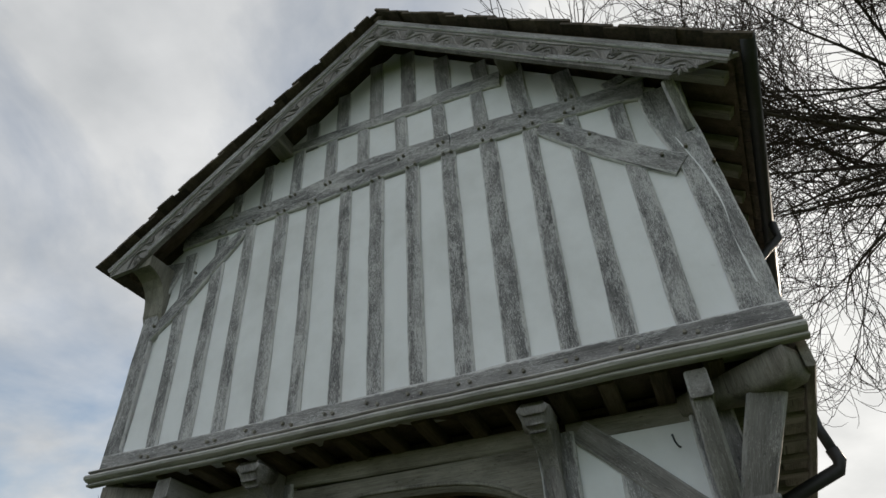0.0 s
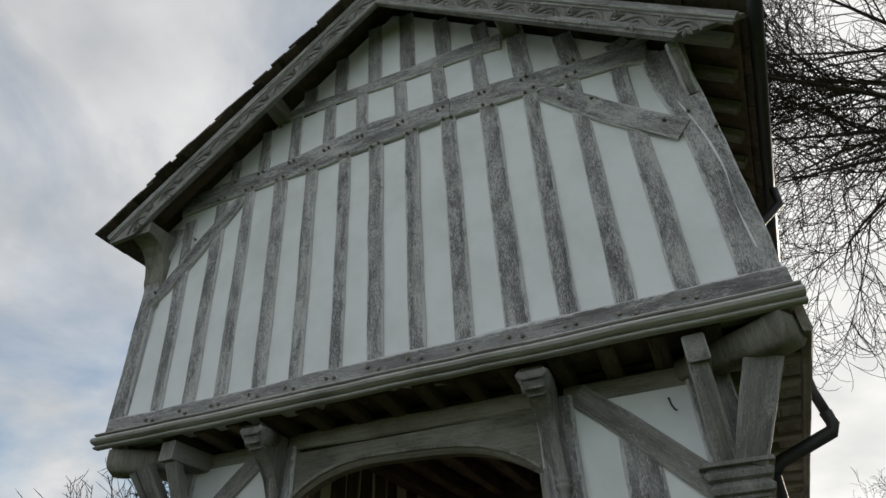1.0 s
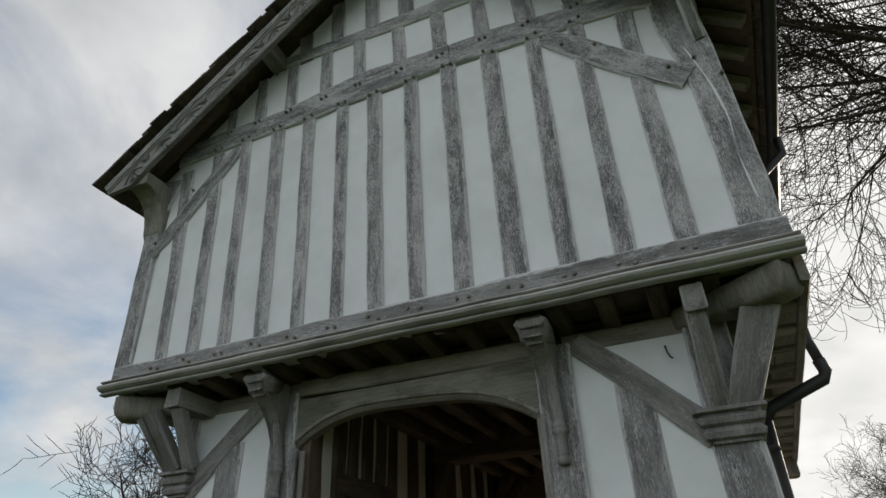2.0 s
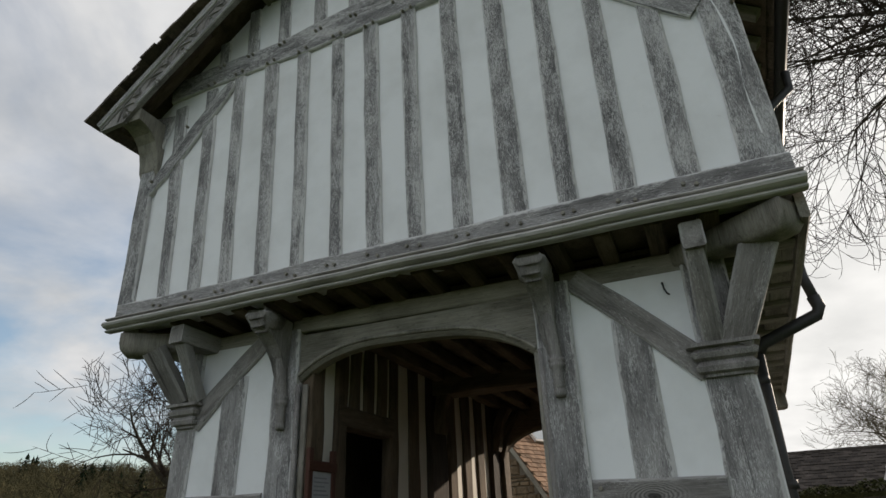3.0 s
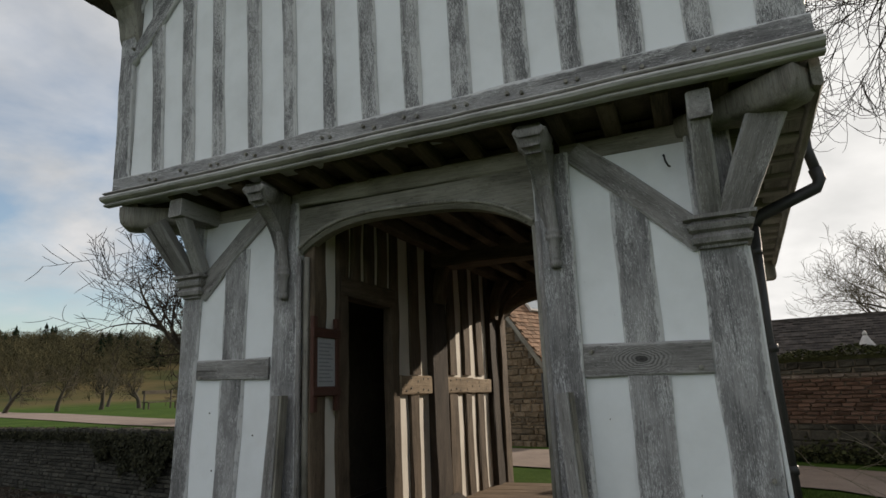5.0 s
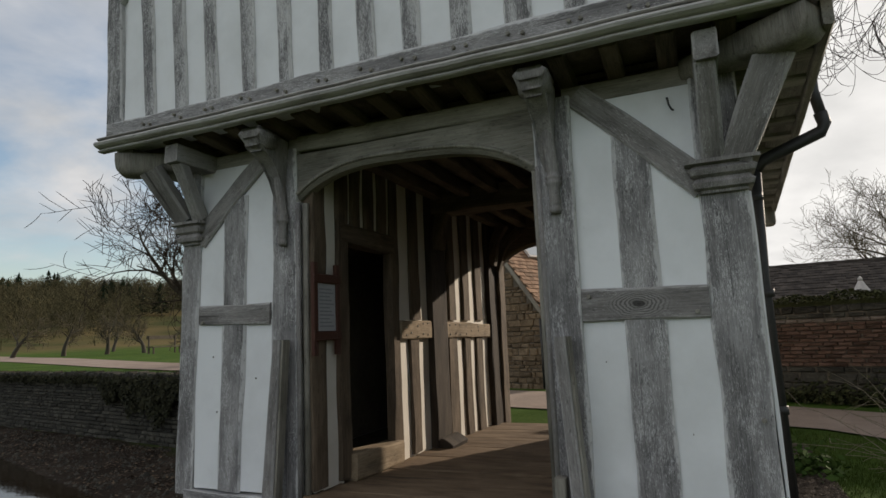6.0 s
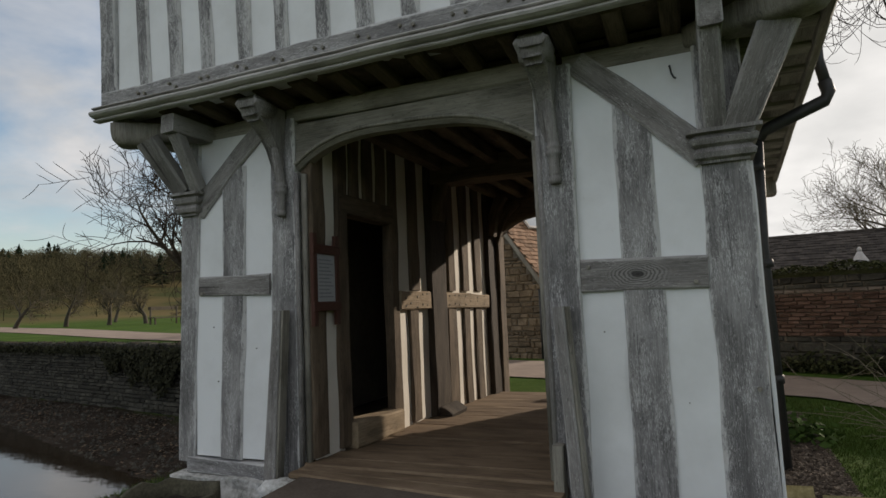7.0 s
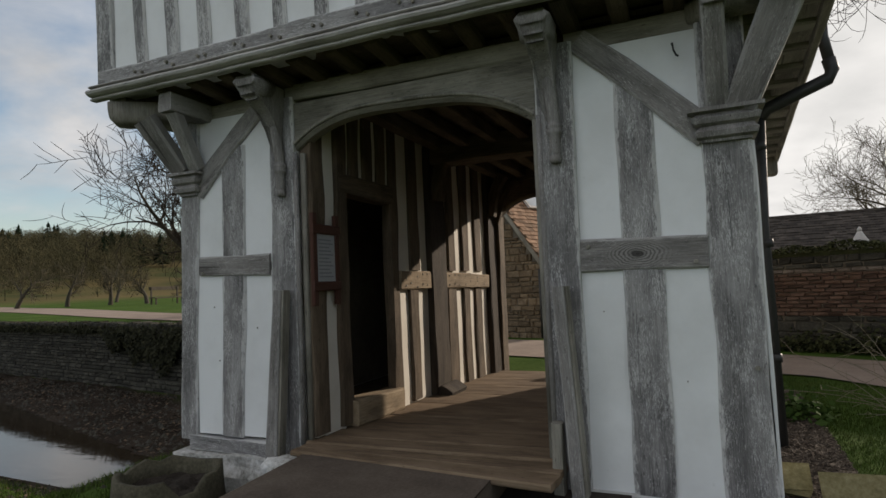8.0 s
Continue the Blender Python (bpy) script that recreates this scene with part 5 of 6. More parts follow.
def joined_wall(name, p0, p1, z0, height, course, block, mat, parent, seed, gap=0.012, depth=0.12, jitter=0.3, single="", stretch=(0, 0)):
    """Blocks along a line, face to the right-hand side of the way. Up to 300 of them, on a stretch of the line, are pieces; the rest is one mesh."""
    p0, p1 = Vector((*p0, 0)), Vector((*p1, 0))
    g = (p1 - p0).normalized()
    out = Vector((g.y, -g.x, 0))
    verts, faces, left = [], [], 300
    for i, (s, z, w, h) in enumerate(courses((p1 - p0).length, height, course, block, seed, jitter)):
        v, f = stone_block(w - gap, h - gap, depth, seed * 1000 + i)
        c = p0 + g * s + Vector((0, 0, z0 + z))
        if single and left and stretch[0] < s < stretch[1]:
            left -= 1
            piece(single, mesh_of(single, v, f, mat), parent, axes(c, (0, 0, 1), -out))
            continue
        b = len(verts)
        verts += [c + g * q.x - out * q.y + Vector((0, 0, q.z)) for q in v]
        faces += [tuple(b + k for k in q) for q in f]
    return piece(name, mesh_of(name, verts, faces, mat), parent, kind="stuff")


def footing(name, p, size, seed, parent, mat, label=""):
    """A rough whitewashed lump of stone."""
    bm = bmesh.new()
    bmesh.ops.create_icosphere(bm, subdivisions=3, radius=1)
    for v in bm.verts:
        d = v.co.copy()
        box_r = 1 / max(abs(d.x), abs(d.y), abs(d.z)) ** 0.75
        q = d * box_r * (1 + 0.16 * noise.noise(d * 1.7 + Vector((seed, 0, 0))) + 0.05 * noise.noise(d * 6 + Vector((0, seed, 0))))
        v.co = Vector((p[0] + q.x * size[0], p[1] + q.y * size[1], p[2] + q.z * size[2]))
    return part(name, bm, mat, parent, label, smooth=True)


footing("footing_stone", (-3.26, -0.22, -0.27), (0.17, 0.11, 0.11), 31, house, PLINTH, "whitewashed footing stone under the arch post")

# stones and debris on the mud bank
dv, df = [], []
rnd5 = random.Random(12)
for k in range(9000):
    x, y = (rnd5.uniform(-9.5, -4.6), rnd5.uniform(-0.3, 6)) if k < 1800 else (rnd5.uniform(-22, -7), rnd5.uniform(2.2, 9))
    if y > far_wall_y(x) - 0.2 or moat_depth(x, y) > -0.1:
        continue
    r = abs(rnd5.gauss(0, 0.024)) + 0.008
    c = Vector((x, y, ground_height(x, y) + r * 0.2))
    b = len(dv)
    a0 = rnd5.uniform(0, 6.28)
    for i in range(5):
        a = a0 + i * 1.2566 + rnd5.uniform(-0.3, 0.3)
        dv.append(c + Vector((math.cos(a) * r * rnd5.uniform(0.9, 1.7), math.sin(a) * r, -r * 0.4)))
    dv.append(c + Vector((rnd5.uniform(-0.3, 0.3) * r, rnd5.uniform(-0.3, 0.3) * r, r * rnd5.uniform(0.4, 0.9))))
    df += [(b + i, b + (i + 1) % 5, b + 5) for i in range(5)]
tagged(new("bank_debris", mesh_of("bank_debris", dv, df, RUBBLE)), "loose stones and clods on the muddy bank", "stones", kind="stuff")

# moat wall of rough stones
mw = thing("moat_wall", (-20, 8.1, -1.1), "dark dry-stone retaining wall along the moat with weeds on top", "wall", kind="structure")
core_pts = [(-75, far_wall_y(-75) + 0.08), (-4.7, far_wall_y(-4.7) + 0.08), (-4.7, far_wall_y(-4.7) + 0.9), (-75, far_wall_y(-75) + 0.9)]
prism("wall_core", core_pts, -2.0, 0.40, RUBBLE, mw, plane="xy")
joined_wall("stones", (-45, far_wall_y(-45)), (-4.7, far_wall_y(-4.7)), -1.6, 1.92, 0.10, 0.34, RUBBLE_PIECE, mw, 5, depth=0.3, jitter=0.4, single="stone", stretch=(23, 32))
verts, faces = [], []
rdw, xw = random.Random(77), -44.0
while xw < -4.8:
    w, hgt = rdw.uniform(0.06, 0.15), rdw.uniform(0.15, 0.25)
    v, f = stone_block(w, hgt, 0.3, int(rdw.random() * 1e6))
    b, tilt = len(verts), rdw.uniform(-0.25, 0.25)
    verts += [Vector((xw + q.x + tilt * q.z, far_wall_y(xw) - 0.03 + q.y, 0.40 + q.z)) for q in v]
    faces += [tuple(b + k for k in q) for q in f]
    xw += w + 0.012
piece("coping_stones", mesh_of("coping_stones", verts, faces, RUBBLE), mw, label="upright rough stones along the top of the wall", kind="stuff")
verts, faces = [], []
for k in range(6000):
    x = random.uniform(-40, -5)
    base = Vector((x, far_wall_y(x) + random.uniform(-0.08, 0.9), 0.40))
    tip = base + Vector((random.uniform(-0.12, 0.12), random.uniform(-0.22, 0.08), random.uniform(-0.2, 0.16)))
    w = Vector((random.uniform(0.01, 0.035), random.uniform(-0.02, 0.02), 0))
    b = len(verts)
    verts += [base - w, base + w, tip]
    faces.append((b, b + 1, b + 2))
piece("weeds", mesh_of("weeds", verts, faces, MOSS), mw, kind="stuff")

def hanging(count, reach, size, thick, seed):
    """Leaves and trailing stems that hang down the face of the wall in tufts."""
    rd = random.Random(seed)
    verts, faces = [], []
    while len(faces) < count:
        x = rd.uniform(-26, -5)
        full = smooth01(x, -16.6, -14.6) + 0.12
        tuft = 0.55 + 0.9 * noise.noise(Vector((x * 1.1, 4, 0))) + 0.4 * noise.noise(Vector((x * 4, 9, 0)))
        drop = reach * full * max(0.15, tuft) + 0.12
        if rd.random() > 0.2 + full:
            continue
        h = drop * rd.random() ** 0.8
        c = Vector((x, far_wall_y(x) - 0.05 - rd.uniform(0, thick) * (1 - 0.5 * h / drop), 0.44 - h))
        u = Vector((rd.gauss(0, 0.5), rd.gauss(-0.2, 0.5), rd.uniform(-1.6, -0.2))).normalized() * size * rd.uniform(0.6, 1.5)
        v = u.cross(Vector((rd.gauss(0, 0.4), 1, 0.3))).normalized() * u.length * 0.45
        o = len(verts)
        verts += [c, c + u * 0.5 + v, c + u, c + u * 0.5 - v]
        faces.append((o, o + 1, o + 2, o + 3))
    return verts, faces


piece("ivy", mesh_of("ivy", *hanging(15000, 1.35, 0.075, 0.28, 6), IVY), mw, label="dark ivy hanging down the wall", kind="stuff")
# fallen leaves on the bank
verts, faces = [], []
rd = random.Random(41)
while len(faces) < 5000:
    x, y = rd.uniform(-24, -4.7), rd.uniform(0.2, 9.5)
    if y > far_wall_y(x) - 0.15 or moat_depth(x, y) > -0.15 or noise.noise(Vector((x * 0.9, y * 0.9, 2))) + rd.uniform(-0.4, 0.4) < 0:
        continue
    c = Vector((x, y, ground_height(x, y) + 0.014))
    a = rd.uniform(0, 6.28)
    u = Vector((math.cos(a), math.sin(a), rd.uniform(-0.25, 0.5))) * rd.uniform(0.02, 0.055)
    v = Vector((-math.sin(a), math.cos(a), rd.uniform(-0.2, 0.4))) * u.length * 0.6
    o = len(verts)
    verts += [c - u, c + v, c + u, c - v]
    faces.append((o, o + 1, o + 2, o + 3))
tagged(new("leaf_litter", mesh_of("leaf_litter", verts, faces, LITTER)), "brown fallen leaves on the muddy bank", "leaves", kind="stuff")

# stone house behind, with its gable to the passage
sh = thing("stone_house", (-6.5, 14, -0.3), "sandstone house with warm clay tiles and a roof light", "house")
GX, GY = Vector((-3.70, 11.1, 0)), Vector((-0.93, 0.36, 0)).normalized()   # right-hand foot of the gable, and the way along it
GN = Vector((-GY.y, GY.x, 0))
GN = GN if GN.y < 0 else -GN
EAVE, PITCH, HALF = 1.66, 1.30, 2.6
gable = [GX, GX + GY * 2 * HALF]
verts = []
for dpt in (0.0, 0.35):
    for s, z in ((0, -0.4), (2 * HALF, -0.4), (2 * HALF, EAVE), (HALF, EAVE + PITCH * HALF), (0, EAVE)):
        p = GX + GY * s - GN * (0.036 + dpt)
        verts.append((p.x, p.y, z))
faces = [(0, 1, 2, 3, 4), (9, 8, 7, 6, 5)] + [(i, (i + 1) % 5, (i + 1) % 5 + 5, i + 5) for i in range(5)]
gw = piece("gable_wall", mesh_of("gable_wall", verts, faces, MORTAR), sh)
deep = 6.0
for s in (0.0, 2 * HALF):
    a = GX + GY * s - GN * 0.1
    b = a - GN * deep
    w = GY * (0.3 if s == 0 else -0.3)
    prism("side_wall", [(a.x, a.y), (b.x, b.y), (b.x + w.x, b.y + w.y), (a.x + w.x, a.y + w.y)], -0.4, EAVE - 0.02, STONE, sh, plane="xy")
far_v, far_f = [], []
for i, (s, z, w, h) in enumerate(courses(2 * HALF, 5.2, 0.15, 0.25, 77, 0.6)):
    lim = EAVE + PITCH * min(s, 2 * HALF - s) - 0.12
    if z - 0.4 + h / 2 > lim or s > 4.2:
        continue
    v, f = stone_block(w - 0.014, h - 0.012, 0.1, 9000 + i)
    m = axes(GX + GY * s + Vector((0, 0, z - 0.4)), (0, 0, 1), -GN)
    if s < 2.1:
        piece("stone", mesh_of("stone", v, f, STONE), gw, m)
    else:
        b = len(far_v)
        far_v += [m @ q for q in v]
        far_f += [tuple(b + k for k in q) for q in f]
piece("stones", mesh_of("stones", far_v, far_f, STONE), gw, kind="stuff")
# roof of the stone house
sr = new("house_roof")
attach(sr, sh)
for side, s0 in ((0, -0.18), (1, 2 * HALF + 0.18)):
    e = GX + GY * s0 + Vector((0, 0, EAVE - PITCH * 0.18))
    r = GX + GY * HALF + Vector((0, 0, EAVE + PITCH * HALF))
    verts, faces = [], []
    up = (r - e)
    n = int(up.length / 0.15)
    wide = int((deep + 0.25) / 0.19)
    nrm = up.cross(GN).normalized()
    nrm = nrm if nrm.z > 0 else -nrm
    prism_pts = [e + GN * 0.1, r + GN * 0.1, r - GN * deep, e - GN * deep]
    vb = [p for p in prism_pts] + [p + nrm * 0.05 for p in prism_pts]
    piece("roof_boarding", mesh_of("roof_boarding", vb, [(0, 1, 2, 3), (7, 6, 5, 4), (0, 4, 5, 1), (1, 5, 6, 2), (2, 6, 7, 3), (3, 7, 4, 0)], OAK_BROWN), sr)
    for i in range(n):
        for j in range(wide):
            a = e + up * (i / n) + GN * (0.13 - j * 0.19 - (0.09 if i % 2 else 0)) + nrm * (0.075 + random.uniform(0, 0.012))
            u, v = up.normalized() * 0.2, -GN * 0.182
            t = nrm * 0.018
            b = len(verts)
            top_in = nrm * 0.02
            for q in (a, a + v, a + v + u - top_in, a + u - top_in):
                verts += [q, q + t]
            faces += [(b + 1, b + 3, b + 5, b + 7), (b, b + 2, b + 3, b + 1), (b, b + 1, b + 7, b + 6), (b + 2, b + 4, b + 5, b + 3)]
    piece("tiles", mesh_of("tiles", verts, faces, TILE_WARM), sr, kind="stuff")
    if side == 0:
        vg = e + GN * 0.12
        timber("verge_board", vg + Vector((0, 0, -0.03)), r + GN * 0.12 + Vector((0, 0, -0.03)), 0.12, 0.05, sr, OAK_SHELTERED, inward=-GN)
        o = e + up * 0.50 - GN * 1.05 + nrm * 0.11
        u, v = up.normalized() * 0.95, -GN * 0.8
        vs = [o, o + v, o + v + u, o + u]
        vs = vs + [q + nrm * 0.06 for q in vs]
        rl = piece("roof_light", mesh_of("roof_light", vs, [(3, 2, 1, 0), (4, 5, 6, 7), (0, 1, 5, 4), (1, 2, 6, 5), (2, 3, 7, 6), (3, 0, 4, 7)], LEAD), sr)
        vs = [o + u * a + v * b + nrm * 0.066 for a, b in ((0.07, 0.08), (0.07, 0.92), (0.93, 0.92), (0.93, 0.08))]
        piece("pane", mesh_of("pane", vs, [(0, 1, 2, 3)], SKYLIGHT), rl)
pipe("downpipe", [GX + GN * 0.08 + GY * 0.08 + Vector((0, 0, z)) for z in (-0.3, 1.5)], 0.035, IRON, sh)

# garden wall of brick on a stone foot, with ivy on its coping
bw = thing("garden_wall", (3, 8.3, -0.3), "old red brick garden wall on rubble with ivy along its top", "wall", kind="structure")
W0, W1 = (0.2, 9.35), (11.0, 4.9)
wg = (Vector((*W1, 0)) - Vector((*W0, 0))).normalized()
wo = Vector((wg.y, -wg.x, 0))
back = [Vector((*W0, 0)) - wo * 0.036, Vector((*W1, 0)) - wo * 0.036, Vector((*W1, 0)) - wo * 0.4, Vector((*W0, 0)) - wo * 0.4]
prism("wall_core", [(p.x, p.y) for p in back], -0.6, 1.44, MORTAR, bw, plane="xy")
joined_wall("rubble_foot", W0, W1, -0.4, 0.72, 0.18, 0.34, RUBBLE_PIECE, bw, 11, depth=0.12, single="stone", stretch=(1.0, 7.0))
joined_wall("bricks", W0, W1, 0.32, 0.80, 0.075, 0.225, BRICK_PIECE, bw, 12, gap=0.007, depth=0.11, jitter=0.08, single="brick", stretch=(1.2, 6.5))
joined_wall("pale_brick_band", W0, W1, 1.12, 0.09, 0.085, 0.225, BRICK_PALE, bw, 13, gap=0.015, depth=0.12, jitter=0.06)
joined_wall("upper_stones", W0, W1, 1.20, 0.25, 0.12, 0.3, RUBBLE, bw, 14, gap=0.02, depth=0.14, jitter=0.3)


def leaf_heap(count, place, size, rnd):
    verts, faces = [], []
    for k in range(count):
        c = place()
        a, b = rnd.uniform(0, 6.28), rnd.uniform(-0.8, 0.8)
        u = Vector((math.cos(a), math.sin(a), b)).normalized() * size * rnd.uniform(0.6, 1.3)
        v = u.cross(Vector((rnd.uniform(-1, 1), rnd.uniform(-1, 1), 0.6))).normalized() * u.length * 0.6
        o = len(verts)
        verts += [c - u, c + v, c + u, c - v]
        faces.append((o, o + 1, o + 2, o + 3))
    return verts, faces


rnd = random.Random(4)
def on_coping():
    s = rnd.uniform(0, 11.6)
    lump = 0.14 + 0.13 * noise.noise(Vector((s * 1.4, 0, 0))) + 0.06 * noise.noise(Vector((s * 5, 0, 0)))
    t = rnd.uniform(0, math.pi)
    c = Vector((*W0, 1.50)) + wg * s - wo * 0.18
    return c + wo * (0.28 * math.cos(t)) + Vector((0, 0, max(0.05, lump) * math.sin(t) * rnd.uniform(0.7, 1.1)))


piece("ivy", mesh_of("ivy", *leaf_heap(9000, on_coping, 0.035, rnd), MOSS), bw, kind="stuff")
cope = prism("coping", [(p.x, p.y) for p in back], 1.42, 1.52, MOSS, bw, plane="xy")


def at_foot():
    s = rnd.uniform(0, 11.6)
    h = abs(rnd.gauss(0, 0.16)) * (1 + 0.8 * noise.noise(Vector((s * 1.2, 3, 0))))
    return Vector((*W0, -0.30 + h)) + wg * s + wo * rnd.uniform(0.02, 0.45)


foot = new("verge_plants", mesh_of("verge_plants", *leaf_heap(7000, at_foot, 0.045, rnd), MOSS))
tagged(foot, "low ivy and weeds at the foot of the garden wall", "plants", kind="stuff")

# barn roof beyond the garden wall
barn = thing("barn", (6, 22, -0.3), "long low barn with a dark mossy tiled roof", "barn")
BA, BB = Vector((-2.0, 23.5, 0)), Vector((30.0, 21.0, 0))
bg_ = (BB - BA).normalized()
bn = Vector((bg_.y, -bg_.x, 0))
pts = [BA, BB, BB - bn * 6, BA - bn * 6]
prism("barn_wall", [(p.x, p.y) for p in pts], -0.4, 1.4, STONE, barn, plane="xy")
br = prism("roof_boarding", [(0, 0), (1, 0), (1, 1), (0, 1)], 0, 0.01, OAK_BROWN, barn, plane="xy")
ridge_z = 3.50
vs = [BA + Vector((0, 0, 1.3)), BB + Vector((0, 0, 1.3)), BB - bn * 3 + Vector((0, 0, ridge_z)), BA - bn * 3 + Vector((0, 0, ridge_z)), BA - bn * 6 + Vector((0, 0, 1.3)), BB - bn * 6 + Vector((0, 0, 1.3))]
br.data.clear_geometry()
br.data.from_pydata([tuple(v) for v in vs], [], [(0, 1, 2, 3), (3, 2, 5, 4), (0, 3, 4), (1, 5, 2), (0, 4, 5, 1)])
br.data.materials.clear()
br.data.materials.append(OAK_BROWN)
verts, faces = [], []
e, up = BA + bn * 0.2 + Vector((0, 0, 1.22)), (BA - bn * 3 + Vector((0, 0, ridge_z))) - (BA + bn * 0.2 + Vector((0, 0, 1.22)))
nrm = bg_.cross(up).normalized()
nrm = nrm if nrm.z > 0 else -nrm
n, wide = 20, int((BB - BA).length / 0.3)
for i in range(n):
    for j in range(wide):
        a = e + up * (i / n) + bg_ * (j * 0.3 + (0.15 if i % 2 else 0)) + nrm * (0.05 + random.uniform(0, 0.03))
        u, v = up * (1.25 / n), bg_ * 0.285
        b = len(verts)
        verts += [a, a + v, a + v + u - nrm * 0.02, a + u - nrm * 0.02, a - nrm * 0.03, a + v - nrm * 0.03]
        faces += [(b, b + 1, b + 2, b + 3), (b + 4, b + 5, b + 1, b)]
piece("tiles", mesh_of("tiles", verts, faces, BARN_TILE), barn, kind="stuff")
timber("ridge_tiles", BA - bn * 3 + Vector((0, 0, ridge_z + 0.1)), BB - bn * 3 + Vector((0, 0, ridge_z + 0.1)), 0.22, 0.12, barn, BARN_TILE, inward=(0, 0, -1), wob=0.03)

# pale finial cap over the garden wall
cap = thing("dovecote_cap", (4.75, 17.8, 1.9), "small pale pyramidal lead cap with a knob, on a post", "finial")
ring_body("cap_roof", [((4.75, 17.8, 1.85), 0.30), ((4.75, 17.8, 1.98), 0.24), ((4.75, 17.8, 2.2), 0.11), ((4.75, 17.8, 2.28), 0.07)], cap, LEAD, 6)
ring_body("knob", [((4.75, 17.8, 2.27), 0.03), ((4.75, 17.8, 2.31), 0.07), ((4.75, 17.8, 2.36), 0.065), ((4.75, 17.8, 2.43), 0.015)], cap, LEAD, 10)
pipe("post", [(4.75, 17.8, -0.4), (4.75, 17.8, 1.9)], 0.12, LEAD, cap)


# ---- trees ----
def grow(seed, base, height, lean, levels, reach, first=0.35, limbs=9, trunk_r=0.16, droop=0.0, tip=0.004, kids=(9, 7, 6), pull=(0, 0, 0), spread=1.0, rise_under=-9.0):
    """A bare tree: trunk and limbs in one list, the finer wood in another. Each branch is one long arc with a slight waver."""
    rnd = random.Random(seed)
    wood, crown = ([], []), ([], [])
    pull = Vector(pull)

    def branch(p, way, length, r, level):
        n = 7 if level < 2 else 5
        pts, rad = [p.copy()], [r]
        arc = Vector((rnd.gauss(0, 1), rnd.gauss(0, 1), rnd.gauss(0, 0.7))) * (0.05 if level == 0 else 0.085)
        for i in range(n):
            way = (way + arc + Vector((rnd.gauss(0, 1), rnd.gauss(0, 1), rnd.gauss(0, 0.8))) * (0.08 if level < 2 else 0.055) + Vector((0, 0, 0.03 - droop * level))).normalized()
            if p.z < rise_under and level > 0:
                way = (way + Vector((0, 0, 0.35))).normalized()
            p = p + way * (length / n)
            pts.append(p.copy())
            rad.append(max(tip, r * (1 - 0.82 * (i + 1) / n)) * (0.35 if i == n - 1 and level > 1 else 1))
        tube_into(*(wood if level < 2 else crown), pts, rad, 7 if level == 0 else 5 if level == 1 else 3)
        if level >= levels:
            return
        count = limbs if level == 0 else kids[min(level - 1, len(kids) - 1)]
        for k in range(count):
            s = first + (1 - first) * (k + rnd.random()) / count if level == 0 else 0.15 + 0.83 * (k + rnd.random()) / count
            i = min(int(s * n), n - 1)
            q = pts[i].lerp(pts[i + 1], s * n - i)
            g = (pts[i + 1] - pts[i]).normalized()
            a = rnd.uniform(0, 2 * math.pi)
            side = g.cross(Vector((math.cos(a), math.sin(a), rnd.uniform(-0.4, 0.4)))).normalized()
            if level == 0:
                w = (g * rnd.uniform(0.25, 0.6) + side * spread + pull + Vector((0, 0, 0.2))).normalized()
            else:
                w = (g * rnd.uniform(0.8, 1.4) + side).normalized()
            rr = max(tip, rad[i] * rnd.uniform(0.4, 0.6))
            branch(q, w, length * (rnd.uniform(0.42, 0.66) * reach if level == 0 else rnd.uniform(0.4, 0.66)), rr, level + 1)

    branch(Vector(base), Vector(lean).normalized(), height, trunk_r, 0)
    return wood, crown


def bare_tree(name, label, base, twig=TWIG, **kw):
    t = thing(name, base, label, "tree")
    wood, crown = grow(base=base, **kw)
    piece("trunk", mesh_of("trunk", *wood, BARK, True), t)
    piece("crown", mesh_of("crown", *crown, twig), t, label="bare winter twigs")
    return t


bare_tree("ash_tree", "tall bare winter tree with dense drooping twigs beside the drive", (6.9, 5.4, -0.4), seed=21, height=14.8, lean=(-0.03, -0.03, 1), levels=4, reach=0.78, limbs=30,
          first=0.60, trunk_r=0.27, droop=0.004, tip=0.008, kids=(10, 8, 5), pull=(-0.45, -0.35, 0), rise_under=7.6)
bare_tree("orchard_tree", "spreading bare tree by the moat wall", (-15.8, 11.5, 0.35), seed=8, height=5.8, lean=(0.0, -0.02, 1), levels=4, reach=1.2, limbs=17, first=0.25, trunk_r=0.30, droop=0.002, tip=0.0095,
          kids=(8, 6, 5), pull=(-0.2, -0.1, 0))
bare_tree("garden_tree", "bare round-headed tree behind the barn", (9.4, 30.5, -0.3), twig=TWIG_MID, seed=15, height=5.6, lean=(0.02, 0, 1), levels=4, reach=0.92, limbs=13, first=0.4, trunk_r=0.24, tip=0.0085, kids=(7, 6, 4))
for k, (x, y, h, sd, ln) in enumerate(((-51, 26.5, 3.2, 31, (0.45, 0, 1)), (-47, 28, 2.8, 32, (0, 0, 1)), (-44, 29.5, 2.6, 37, (0.3, 0, 1)), (-41, 30.5, 2.4, 33, (0, 0.1, 1)), (-37.5, 32, 2.3, 34, (-0.1, 0, 1)), (-64, 32, 3.4, 35, (0, 0, 1)), (-58, 41, 3.4, 36, (0.1, 0, 1)))):
    tr = bare_tree("field_tree", "old bare apple tree in the field", (x, y, ground_height(x, y) - 0.1), seed=sd, height=h, lean=ln, levels=3, reach=0.9, limbs=10, first=0.3, trunk_r=0.2, tip=0.016, kids=(6, 5, 4), twig=TWIG_MID)
    tr["group"] = "trees in the field"

